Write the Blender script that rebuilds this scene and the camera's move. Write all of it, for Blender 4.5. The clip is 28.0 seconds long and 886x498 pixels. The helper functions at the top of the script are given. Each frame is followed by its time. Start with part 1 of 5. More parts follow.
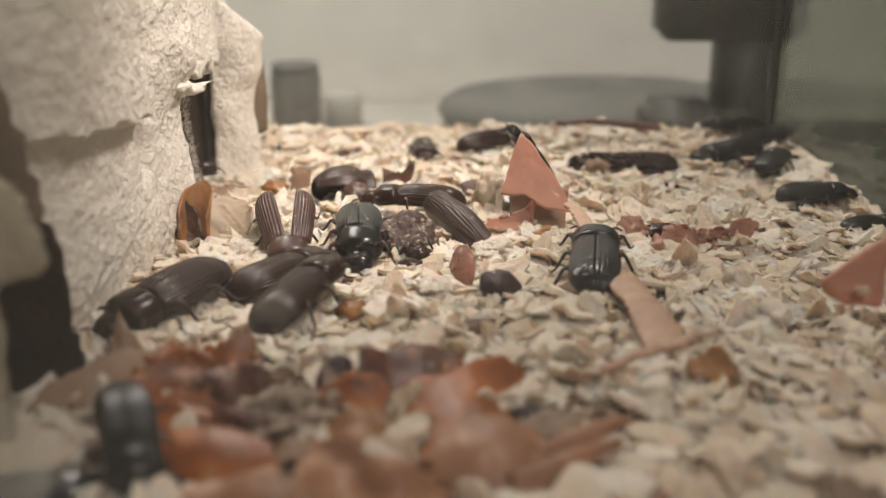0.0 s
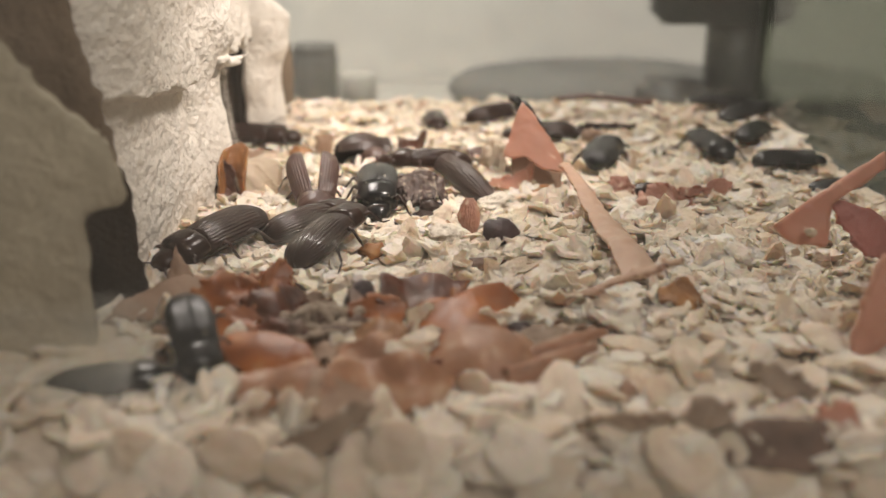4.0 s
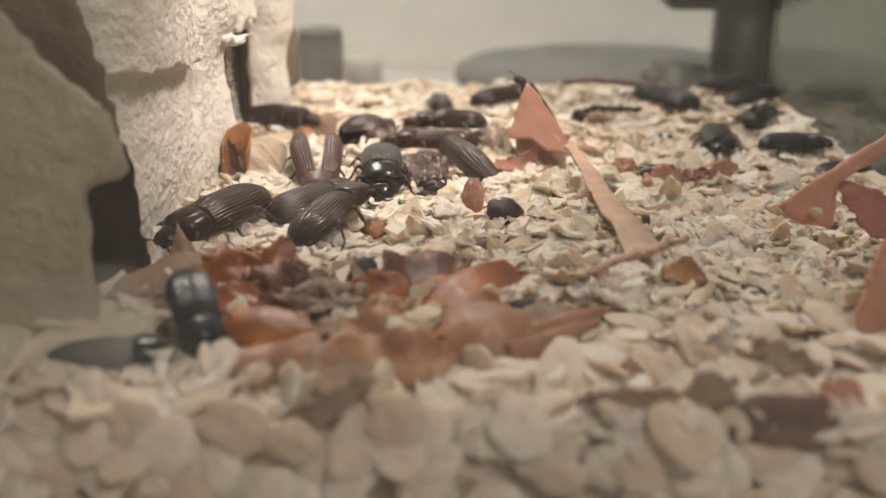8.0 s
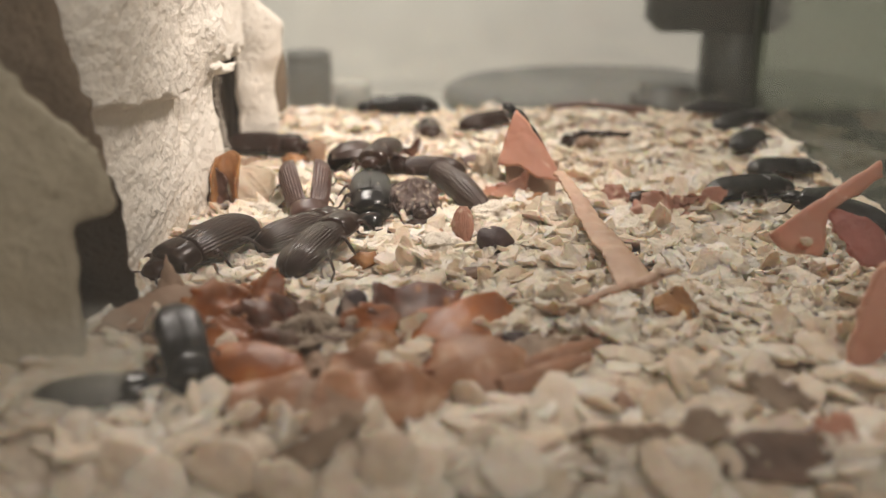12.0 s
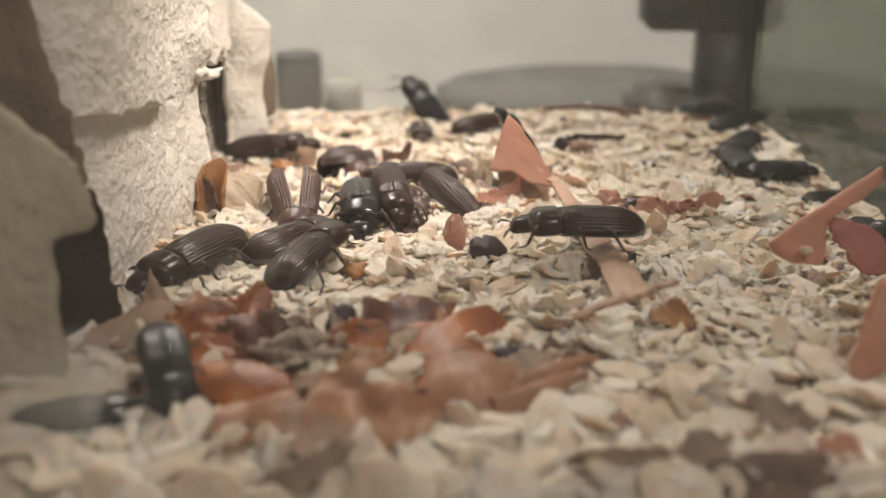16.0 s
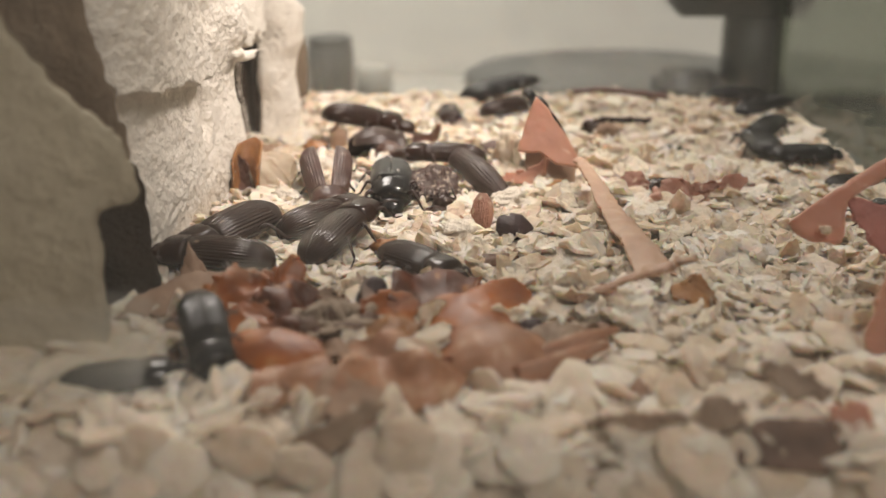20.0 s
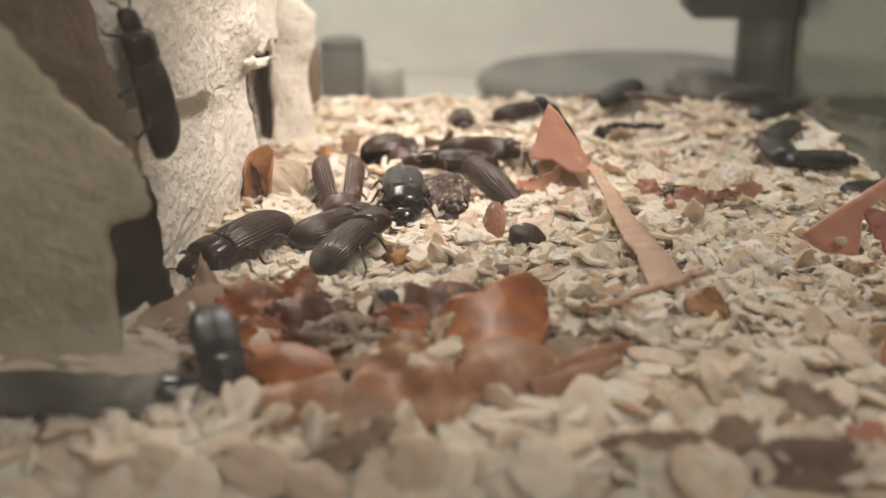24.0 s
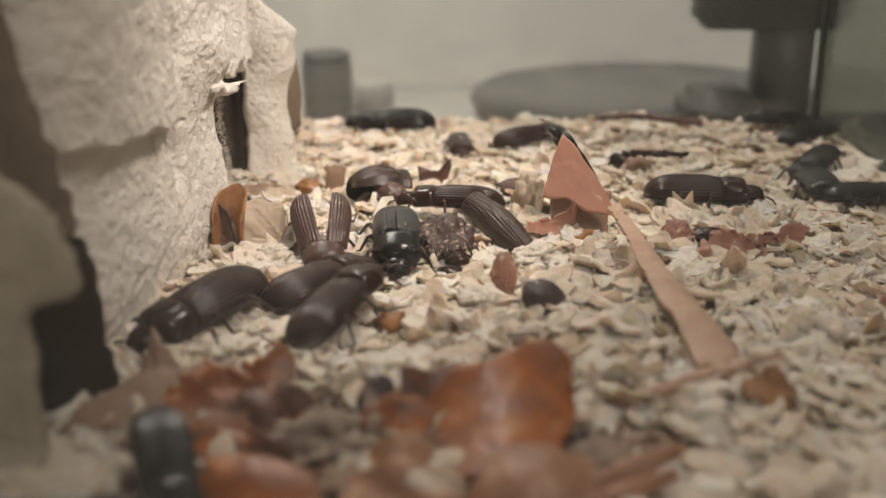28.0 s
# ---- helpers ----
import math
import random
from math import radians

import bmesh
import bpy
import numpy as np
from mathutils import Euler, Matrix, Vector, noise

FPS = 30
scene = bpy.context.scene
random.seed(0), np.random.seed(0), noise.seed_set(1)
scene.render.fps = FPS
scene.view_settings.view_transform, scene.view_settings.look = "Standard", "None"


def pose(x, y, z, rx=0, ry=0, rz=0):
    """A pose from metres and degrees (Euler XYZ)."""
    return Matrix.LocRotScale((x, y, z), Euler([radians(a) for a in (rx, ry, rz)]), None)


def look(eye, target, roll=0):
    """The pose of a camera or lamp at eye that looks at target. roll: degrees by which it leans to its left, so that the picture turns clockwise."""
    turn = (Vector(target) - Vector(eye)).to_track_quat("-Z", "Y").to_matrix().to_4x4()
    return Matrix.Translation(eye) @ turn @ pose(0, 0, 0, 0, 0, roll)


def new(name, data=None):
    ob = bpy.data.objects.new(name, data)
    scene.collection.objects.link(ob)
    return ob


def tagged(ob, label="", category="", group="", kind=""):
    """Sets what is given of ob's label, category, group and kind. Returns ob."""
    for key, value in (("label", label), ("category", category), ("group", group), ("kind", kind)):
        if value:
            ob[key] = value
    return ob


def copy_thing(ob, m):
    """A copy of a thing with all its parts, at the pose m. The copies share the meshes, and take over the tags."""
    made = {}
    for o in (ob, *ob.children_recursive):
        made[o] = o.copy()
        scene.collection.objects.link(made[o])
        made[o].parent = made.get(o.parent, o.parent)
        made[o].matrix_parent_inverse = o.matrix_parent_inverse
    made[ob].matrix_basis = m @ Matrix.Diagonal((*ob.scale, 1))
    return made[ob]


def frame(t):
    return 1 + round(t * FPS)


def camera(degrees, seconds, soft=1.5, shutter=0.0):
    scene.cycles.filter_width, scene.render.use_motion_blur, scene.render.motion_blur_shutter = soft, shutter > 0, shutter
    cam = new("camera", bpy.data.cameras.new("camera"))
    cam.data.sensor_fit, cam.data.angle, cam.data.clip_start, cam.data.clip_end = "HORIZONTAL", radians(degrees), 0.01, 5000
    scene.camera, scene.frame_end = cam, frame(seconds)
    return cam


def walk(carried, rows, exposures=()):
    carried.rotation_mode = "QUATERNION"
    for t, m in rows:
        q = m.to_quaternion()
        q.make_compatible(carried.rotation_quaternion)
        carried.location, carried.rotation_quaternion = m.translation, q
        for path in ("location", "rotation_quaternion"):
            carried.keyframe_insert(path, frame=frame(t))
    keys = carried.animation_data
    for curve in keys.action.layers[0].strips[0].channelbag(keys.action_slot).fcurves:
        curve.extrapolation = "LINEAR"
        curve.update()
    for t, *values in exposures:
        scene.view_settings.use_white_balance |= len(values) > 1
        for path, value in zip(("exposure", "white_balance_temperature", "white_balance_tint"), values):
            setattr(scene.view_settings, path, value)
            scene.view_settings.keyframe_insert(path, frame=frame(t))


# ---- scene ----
cam = camera(44.86, 28.0, soft=1.4)
cam.data.dof.use_dof, cam.data.dof.focus_distance, cam.data.dof.aperture_fstop = True, 0.210, 13.0
PATH = [
    (0, (0.00719, 0.00533, 0.07155), (0.0064, 1.9079, -0.5452), 0.13),
    (0.5, (0.00686, 0.00110, 0.07027), (0.0022, 1.9025, -0.5498), 0.13),
    (1, (0.00745, -0.00142, 0.06982), (0.0041, 1.8988, -0.5541), 0.18),
    (1.5, (0.00801, -0.00342, 0.06936), (-0.0007, 1.8964, -0.5556), 0.13),
    (2, (0.00597, -0.01186, 0.06882), (-0.0024, 1.8872, -0.5583), 0.29),
    (2.5, (0.00620, -0.01637, 0.07001), (-0.0042, 1.8818, -0.5600), 0.32),
    (3, (0.00706, -0.01846, 0.07150), (-0.0050, 1.8786, -0.5618), 0.29),
    (3.5, (0.00731, -0.02135, 0.07293), (-0.0096, 1.8747, -0.5631), 0.27),
    (5.5, (0.00832, -0.02407, 0.07291), (-0.0150, 1.8705, -0.5676), 0.37),
    (6, (0.00825, -0.02325, 0.07190), (-0.0176, 1.8698, -0.5727), 0.42),
    (6.5, (0.00808, -0.02341, 0.07177), (-0.0187, 1.8683, -0.5769), 0.39),
    (7, (0.00786, -0.02303, 0.07076), (-0.0196, 1.8684, -0.5787), 0.44),
    (7.5, (0.00773, -0.02316, 0.07080), (-0.0194, 1.8669, -0.5826), 0.54),
    (8, (0.00801, -0.02290, 0.07065), (-0.0219, 1.8669, -0.5833), 0.51),
    (8.5, (0.00770, -0.02289, 0.07075), (-0.0198, 1.8662, -0.5855), 0.50),
    (9, (0.00778, -0.02267, 0.07059), (-0.0198, 1.8671, -0.5835), 0.49),
    (9.5, (0.00781, -0.02253, 0.07109), (-0.0148, 1.8691, -0.5778), 0.48),
    (10, (0.00800, -0.02193, 0.07188), (-0.0083, 1.8723, -0.5696), 0.47),
    (10.5, (0.00785, -0.02177, 0.07205), (-0.0043, 1.8750, -0.5619), 0.47),
    (11, (0.00789, -0.02174, 0.07218), (-0.0047, 1.8770, -0.5561), 0.34),
    (11.5, (0.00777, -0.02155, 0.07246), (-0.0031, 1.8783, -0.5523), 0.36),
    (13.5, (0.00783, -0.02043, 0.07342), (-0.0010, 1.8784, -0.5546), 0.45),
    (14, (0.00785, -0.01994, 0.07365), (-0.0010, 1.8785, -0.5554), 0.38),
    (14.5, (0.00819, -0.01836, 0.07468), (0.0011, 1.8797, -0.5556), 0.30),
    (15, (0.00839, -0.01673, 0.07414), (0.0011, 1.8815, -0.5557), 0.23),
    (15.5, (0.00810, -0.01660, 0.07383), (0.0051, 1.8812, -0.5574), 0.16),
    (16, (0.00809, -0.01622, 0.07383), (0.0105, 1.8813, -0.5580), 0.14),
    (16.5, (0.00790, -0.01692, 0.07375), (0.0120, 1.8809, -0.5573), 0.13),
    (17, (0.00736, -0.01764, 0.07420), (0.0165, 1.8794, -0.5592), 0.16),
    (17.5, (0.00744, -0.01757, 0.07399), (0.0158, 1.8786, -0.5621), 0.12),
    (18, (0.00822, -0.01707, 0.07450), (0.0090, 1.8770, -0.5678), 0.04),
    (18.5, (0.00814, -0.01748, 0.07363), (0.0056, 1.8760, -0.5703), 0.11),
    (19, (0.00768, -0.01981, 0.07321), (0.0032, 1.8732, -0.5721), 0.18),
    (19.5, (0.00774, -0.02148, 0.07373), (-0.0141, 1.8692, -0.5780), 0.19),
    (20, (0.00825, -0.02238, 0.07396), (-0.0419, 1.8665, -0.5816), 0.15),
    (20.5, (0.00806, -0.02288, 0.07449), (-0.0507, 1.8645, -0.5846), 0.21),
    (21, (0.00804, -0.02334, 0.07549), (-0.0550, 1.8629, -0.5863), 0.21),
    (21.5, (0.00788, -0.02258, 0.07526), (-0.0556, 1.8621, -0.5912), 0.20),
    (23.5, (0.00816, -0.02119, 0.07610), (-0.0645, 1.8604, -0.5978), 0.09),
    (24, (0.00817, -0.02080, 0.07605), (-0.0645, 1.8654, -0.5849), -0.09),
    (24.5, (0.00799, -0.02135, 0.07631), (-0.0625, 1.8672, -0.5782), -0.08),
    (25, (0.00836, -0.02225, 0.07675), (-0.0641, 1.8689, -0.5700), -0.21),
    (25.5, (0.00842, -0.02334, 0.07714), (-0.0631, 1.8734, -0.5532), -0.32),
    (26, (0.00803, -0.01991, 0.07856), (-0.0602, 1.8759, -0.5550), -0.30),
    (26.5, (0.00697, -0.00146, 0.07603), (-0.0653, 1.8938, -0.5587), -0.42),
    (27, (0.00557, 0.01009, 0.07761), (-0.0714, 1.9029, -0.5638), -0.40),
    (27.5, (0.00482, 0.01595, 0.07483), (-0.0684, 1.9089, -0.5666), -0.41),
    (28, (0.00475, 0.01216, 0.07443), (-0.0455, 1.9020, -0.5784), -0.21),
]
walk(cam, [(t, look(eye, target, roll)) for t, eye, target, roll in PATH], [(0, -0.22), (1, -0.12), (2, 0.0), (25.6, 0.0), (26.5, -0.14), (27, -0.22), (28, -0.40)])

# ---- world and light ----
world = bpy.data.worlds.new("room_light")
scene.world = world
world.use_nodes = True
bg = world.node_tree.nodes["Background"]
bg.inputs[0].default_value, bg.inputs[1].default_value = (0.90, 0.88, 0.82, 1), 0.10


def lamp(name, kind, at, target, energy, size, color, cone=60):
    data = bpy.data.lights.new(name, kind)
    data.energy, data.color = energy, color
    if kind == "AREA":
        data.shape, data.size = "DISK", size
    else:
        data.shadow_soft_size, data.spot_size, data.spot_blend = size, radians(cone), 1.0
    ob = new(name, data)
    ob.matrix_world = look(at, target)
    return ob


lamp("tank_lamp", "SPOT", (0.066, 0.190, 0.205), (-0.031, 0.238, 0.018), 2.32, 0.018, (1.0, 0.868, 0.795), 52)
# second light is an added fill for the back wall, from no known source
lamp("wall_fill", "AREA", (-0.10, 0.400, 0.42), (0.0, 0.550, 0.02), 1.75, 0.12, (1.0, 0.92, 0.86))
lamp("room_lamp", "AREA", (0.55, -0.75, 1.25), (0.0, 0.2, 0), 8.3, 0.4, (1.0, 0.90, 0.835))

# ---- materials ----
def material(name, color, rough=0.6, metal=0.0, dark=None, scale=120.0, amount=0.5, bump=0.0, bump_scale=600.0, vary=0.0, spec=0.5,
             speck=None, speck_scale=900.0, speck_at=0.62, clear=0.0, through_light=0.0, bump_detail=6):
    m = bpy.data.materials.new(name)
    m.use_nodes = True
    nt = m.node_tree
    N, L = nt.nodes, nt.links
    b = N["Principled BSDF"]
    b.inputs["Roughness"].default_value, b.inputs["Metallic"].default_value = rough, metal
    b.inputs["Specular IOR Level"].default_value = spec
    b.inputs["Coat Weight"].default_value = clear
    if through_light:
        b.inputs["Subsurface Weight"].default_value = through_light
        b.inputs["Subsurface Radius"].default_value = (0.004, 0.002, 0.001)
        b.inputs["Subsurface Scale"].default_value = 0.6
    tc = N.new("ShaderNodeTexCoord")
    n1 = N.new("ShaderNodeTexNoise")
    n1.inputs["Scale"].default_value, n1.inputs["Detail"].default_value = scale, 5
    L.new(tc.outputs["Object"], n1.inputs["Vector"])
    ramp = N.new("ShaderNodeValToRGB")
    ramp.color_ramp.elements[0].position, ramp.color_ramp.elements[1].position = 0.5 - 0.22, 0.5 + 0.22
    dark = dark or tuple(c * (1 - amount) for c in color)
    ramp.color_ramp.elements[0].color, ramp.color_ramp.elements[1].color = (*dark, 1), (*color, 1)
    L.new(n1.outputs["Fac"], ramp.inputs["Fac"])
    out = ramp.outputs["Color"]
    if speck:
        n2 = N.new("ShaderNodeTexNoise")
        n2.inputs["Scale"].default_value, n2.inputs["Detail"].default_value = speck_scale, 3
        L.new(tc.outputs["Object"], n2.inputs["Vector"])
        r2 = N.new("ShaderNodeValToRGB")
        r2.color_ramp.elements[0].position, r2.color_ramp.elements[1].position = speck_at, speck_at + 0.1
        L.new(n2.outputs["Fac"], r2.inputs["Fac"])
        mix = N.new("ShaderNodeMix")
        mix.data_type = "RGBA"
        mix.inputs["B"].default_value = (*speck, 1)
        L.new(r2.outputs["Color"], mix.inputs["Factor"])
        L.new(out, mix.inputs["A"])
        out = mix.outputs["Result"]
    if vary:
        info, geo = N.new("ShaderNodeObjectInfo"), N.new("ShaderNodeNewGeometry")
        add = N.new("ShaderNodeMath")
        add.operation = "ADD"
        L.new(info.outputs["Random"], add.inputs[0])
        L.new(geo.outputs["Random Per Island"], add.inputs[1])
        frac = N.new("ShaderNodeMath")
        frac.operation = "FRACT"
        L.new(add.outputs[0], frac.inputs[0])
        span = N.new("ShaderNodeMapRange")
        span.inputs["To Min"].default_value, span.inputs["To Max"].default_value = 1 - vary, 1 + vary * 0.5
        L.new(frac.outputs[0], span.inputs["Value"])
        hsv = N.new("ShaderNodeHueSaturation")
        L.new(span.outputs[0], hsv.inputs["Value"])
        hue = N.new("ShaderNodeMapRange")
        hue.inputs["To Min"].default_value, hue.inputs["To Max"].default_value = 1.25, 0.8
        L.new(frac.outputs[0], hue.inputs["Value"])
        L.new(hue.outputs[0], hsv.inputs["Saturation"])
        L.new(out, hsv.inputs["Color"])
        out = hsv.outputs["Color"]
    L.new(out, b.inputs["Base Color"])
    if bump:
        n3 = N.new("ShaderNodeTexNoise")
        n3.inputs["Scale"].default_value, n3.inputs["Detail"].default_value = bump_scale, bump_detail
        L.new(tc.outputs["Object"], n3.inputs["Vector"])
        bp = N.new("ShaderNodeBump")
        n3.inputs["Roughness"].default_value = 0.62
        bp.inputs["Strength"].default_value, bp.inputs["Distance"].default_value = 1.0, bump
        L.new(n3.outputs["Fac"], bp.inputs["Height"])
        L.new(bp.outputs["Normal"], b.inputs["Normal"])
    return m


def glass_material(name, tint, gloss, film):
    """A clear pane: tinted passage, a Fresnel gloss and a thin film of dust."""
    m = bpy.data.materials.new(name)
    m.use_nodes = True
    nt = m.node_tree
    N, L = nt.nodes, nt.links
    N.remove(N["Principled BSDF"])
    clear, shine, dust = N.new("ShaderNodeBsdfTransparent"), N.new("ShaderNodeBsdfGlossy"), N.new("ShaderNodeBsdfDiffuse")
    clear.inputs["Color"].default_value = (*tint, 1)
    shine.inputs["Roughness"].default_value = 0.03
    dust.inputs["Color"].default_value = (0.8, 0.8, 0.74, 1)
    facing = N.new("ShaderNodeLayerWeight")
    facing.inputs["Blend"].default_value = 0.5
    power, amount = N.new("ShaderNodeMath"), N.new("ShaderNodeMath")
    power.operation, amount.operation = "POWER", "MULTIPLY_ADD"
    power.inputs[1].default_value = 5.0
    amount.inputs[1].default_value, amount.inputs[2].default_value = 0.9 * gloss, 0.04 * gloss
    L.new(facing.outputs["Facing"], power.inputs[0])
    L.new(power.outputs[0], amount.inputs[0])
    tc, n = N.new("ShaderNodeTexCoord"), N.new("ShaderNodeTexNoise")
    n.inputs["Scale"].default_value, n.inputs["Detail"].default_value = 60, 4
    L.new(tc.outputs["Object"], n.inputs["Vector"])
    rng = N.new("ShaderNodeMapRange")
    rng.inputs["From Min"].default_value, rng.inputs["From Max"].default_value = 0.35, 0.75
    rng.inputs["To Min"].default_value, rng.inputs["To Max"].default_value = film * 0.5, film * 1.6
    L.new(n.outputs["Fac"], rng.inputs["Value"])
    a, b = N.new("ShaderNodeMixShader"), N.new("ShaderNodeMixShader")
    L.new(rng.outputs[0], a.inputs[0])
    L.new(clear.outputs[0], a.inputs[1])
    L.new(dust.outputs[0], a.inputs[2])
    L.new(amount.outputs[0], b.inputs[0])
    L.new(a.outputs[0], b.inputs[1])
    L.new(shine.outputs[0], b.inputs[2])
    L.new(b.outputs[0], N["Material Output"].inputs["Surface"])
    return m


M_OAT = material("rolled_oat", (0.89, 0.785, 0.67), 0.85, dark=(0.77, 0.64, 0.505), through_light=0.35, scale=300, bump=0.0009, bump_scale=900, vary=0.16, speck=(0.55, 0.37, 0.23), speck_scale=650, speck_at=0.68, spec=0.2)
M_BED = material("oat_meal", (0.82, 0.71, 0.58), 0.9, dark=(0.68, 0.56, 0.43), scale=300, bump=0.0010, bump_scale=800, spec=0.1)
M_PULP = material("paper_pulp", (0.88, 0.83, 0.745), 0.95, dark=(0.80, 0.75, 0.665), scale=110, bump=0.0011, bump_scale=760, bump_detail=4, spec=0.03)
# olive grime of the front cup, with its shade mixed into the darker tone
M_PULPDIRTSHADE = material("grimy_shaded_pulp", (0.50, 0.45, 0.345), 0.95, dark=(0.36, 0.315, 0.235), scale=55, bump=0.0012, bump_scale=420, spec=0.05, speck=(0.27, 0.22, 0.15), speck_scale=140, speck_at=0.66)
M_REDPEEL = material("dark_red_peel", (0.44, 0.165, 0.135), 0.42, dark=(0.31, 0.105, 0.085), scale=130, bump=0.0004, bump_scale=700, through_light=0.15)
# near-black pulp: the shade in the tray's recesses is put into the colour
M_PULPSHADE = material("brown_shaded_pulp", (0.065, 0.046, 0.032), 0.95, dark=(0.022, 0.016, 0.012), scale=70, bump=0.0008, bump_scale=900, spec=0.1)
# paler copy: half-shade on the tray's turned faces, painted as tan
M_PULPHALFSHADE = material("tan_shaded_pulp", (0.30, 0.235, 0.17), 0.95, dark=(0.20, 0.15, 0.105), scale=70, bump=0.0008, bump_scale=900, spec=0.1)
M_BLACK = material("black_beetle_shell", (0.012, 0.011, 0.011), 0.20, dark=(0.008, 0.007, 0.007), scale=300, bump=0.000025, bump_scale=1600, bump_detail=2, speck=(0.30, 0.25, 0.19), speck_scale=1100, speck_at=0.66, spec=0.42)
M_BROWN = material("brown_beetle_shell", (0.036, 0.016, 0.010), 0.21, dark=(0.018, 0.009, 0.007), scale=260, bump=0.000025, bump_scale=1600, bump_detail=2, speck=(0.30, 0.23, 0.165), speck_scale=1100, speck_at=0.65, spec=0.26)
M_RED = material("red_brown_beetle_shell", (0.080, 0.036, 0.027), 0.34, dark=(0.042, 0.020, 0.016), scale=260, bump=0.00004, bump_scale=1600, bump_detail=2, speck=(0.38, 0.30, 0.23), speck_scale=1300, speck_at=0.60, spec=0.4)
M_DUSTY = material("dusty_brown_shell", (0.046, 0.024, 0.018), 0.40, dark=(0.024, 0.013, 0.010), scale=260, bump=0.00005, bump_scale=1600, bump_detail=2, speck=(0.40, 0.33, 0.25), speck_scale=1400, speck_at=0.63, spec=0.4)
M_LEG = material("beetle_leg", (0.040, 0.017, 0.010), 0.4, scale=500, spec=0.5)
M_HUSK = material("red_brown_husk", (0.13, 0.05, 0.03), 0.35, dark=(0.05, 0.021, 0.014), scale=200, bump=0.0003, bump_scale=900, speck=(0.36, 0.27, 0.18), speck_scale=800, speck_at=0.66)
M_PINK = material("pink_peel", (0.56, 0.30, 0.215), 0.45, dark=(0.42, 0.205, 0.14), scale=110, bump=0.00016, bump_scale=700, speck=(0.72, 0.55, 0.42), speck_scale=900, speck_at=0.66, through_light=0.35)
M_TAN = material("tan_peel", (0.37, 0.245, 0.165), 0.6, dark=(0.24, 0.145, 0.09), scale=130, bump=0.00025, bump_scale=700, speck=(0.52, 0.40, 0.29), speck_scale=700, speck_at=0.66, through_light=0.08)
M_ORANGE = material("orange_brown_peel", (0.46, 0.138, 0.021), 0.36, dark=(0.13, 0.040, 0.014), scale=150, bump=0.00035, bump_scale=380, speck=(0.45, 0.24, 0.10), speck_scale=200, speck_at=0.60, through_light=0.22)
M_AMBER = material("amber_peel", (0.46, 0.22, 0.07), 0.32, dark=(0.15, 0.058, 0.022), scale=170, bump=0.0005, bump_scale=500, through_light=0.15)
M_GREYHUSK = material("grey_brown_husk", (0.22, 0.13, 0.088), 0.6, dark=(0.09, 0.055, 0.039), scale=180, bump=0.0006, bump_scale=600)
M_PINKBROWN = material("pinkish_brown_peel", (0.44, 0.225, 0.125), 0.45, dark=(0.21, 0.095, 0.048), scale=170, bump=0.00035, bump_scale=420, speck=(0.50, 0.33, 0.22), speck_scale=220, speck_at=0.58, through_light=0.22)
M_PALE = material("pale_papery_husk", (0.60, 0.52, 0.41), 0.7, dark=(0.45, 0.36, 0.26), scale=160, bump=0.0003, bump_scale=700, through_light=0.2)
M_FLOUR = material("oat_flour", (0.88, 0.81, 0.70), 0.95, dark=(0.80, 0.71, 0.59), scale=500, bump=0.0012, bump_scale=1200, spec=0.05)
M_SEED = material("purple_brown_seed", (0.060, 0.028, 0.030), 0.5, dark=(0.030, 0.015, 0.016), scale=260, bump=0.0005, bump_scale=600, speck=(0.30, 0.23, 0.19), speck_scale=900, speck_at=0.66)
M_CRUMPLE = material("crumpled_beetle_husk", (0.085, 0.042, 0.032), 0.42, dark=(0.035, 0.018, 0.014), scale=400, bump=0.0008, bump_scale=700, speck=(0.46, 0.38, 0.29), speck_scale=1200, speck_at=0.565)
M_STRIP = material("pinkish_tan_peel", (0.54, 0.365, 0.26), 0.55, dark=(0.40, 0.25, 0.17), scale=130, bump=0.0002, bump_scale=700, speck=(0.66, 0.52, 0.40), speck_scale=800, speck_at=0.64, through_light=0.25)
M_GREYSCRAP = material("grey_tan_husk", (0.37, 0.27, 0.19), 0.6, dark=(0.20, 0.135, 0.09), scale=150, bump=0.0005, bump_scale=500, through_light=0.1)
M_DARKRED = material("dark_glossy_peel", (0.19, 0.052, 0.019), 0.28, dark=(0.045, 0.017, 0.010), scale=170, bump=0.0006, bump_scale=420, speck=(0.42, 0.18, 0.055), speck_scale=300, speck_at=0.64, through_light=0.12)
M_MOULD = material("pale_mould", (0.50, 0.41, 0.32), 0.9, dark=(0.26, 0.19, 0.135), scale=300, bump=0.0006, bump_scale=900)
M_HUSKPALE = material("papery_brown_husk", (0.44, 0.225, 0.155), 0.5, dark=(0.25, 0.11, 0.075), scale=200, bump=0.0004, bump_scale=800, speck=(0.58, 0.45, 0.33), speck_scale=700, speck_at=0.6, through_light=0.15)
M_SCRAP = material("brown_scraps", (0.33, 0.165, 0.08), 0.6, dark=(0.10, 0.054, 0.034), scale=200, bump=0.0006, bump_scale=900, vary=0.6)
M_WALL = material("painted_room_wall", (0.86, 0.845, 0.81), 0.9, dark=(0.82, 0.805, 0.77), scale=6, bump=0.0004, bump_scale=180, spec=0.2)
M_TABLE = material("pale_table_top", (0.72, 0.70, 0.66), 0.6, dark=(0.66, 0.64, 0.60), scale=8, bump=0.0001, bump_scale=200)
M_DARK = material("dark_grey_plastic", (0.030, 0.030, 0.030), 0.5, dark=(0.02, 0.02, 0.02), scale=30, bump=0.0001, bump_scale=500)
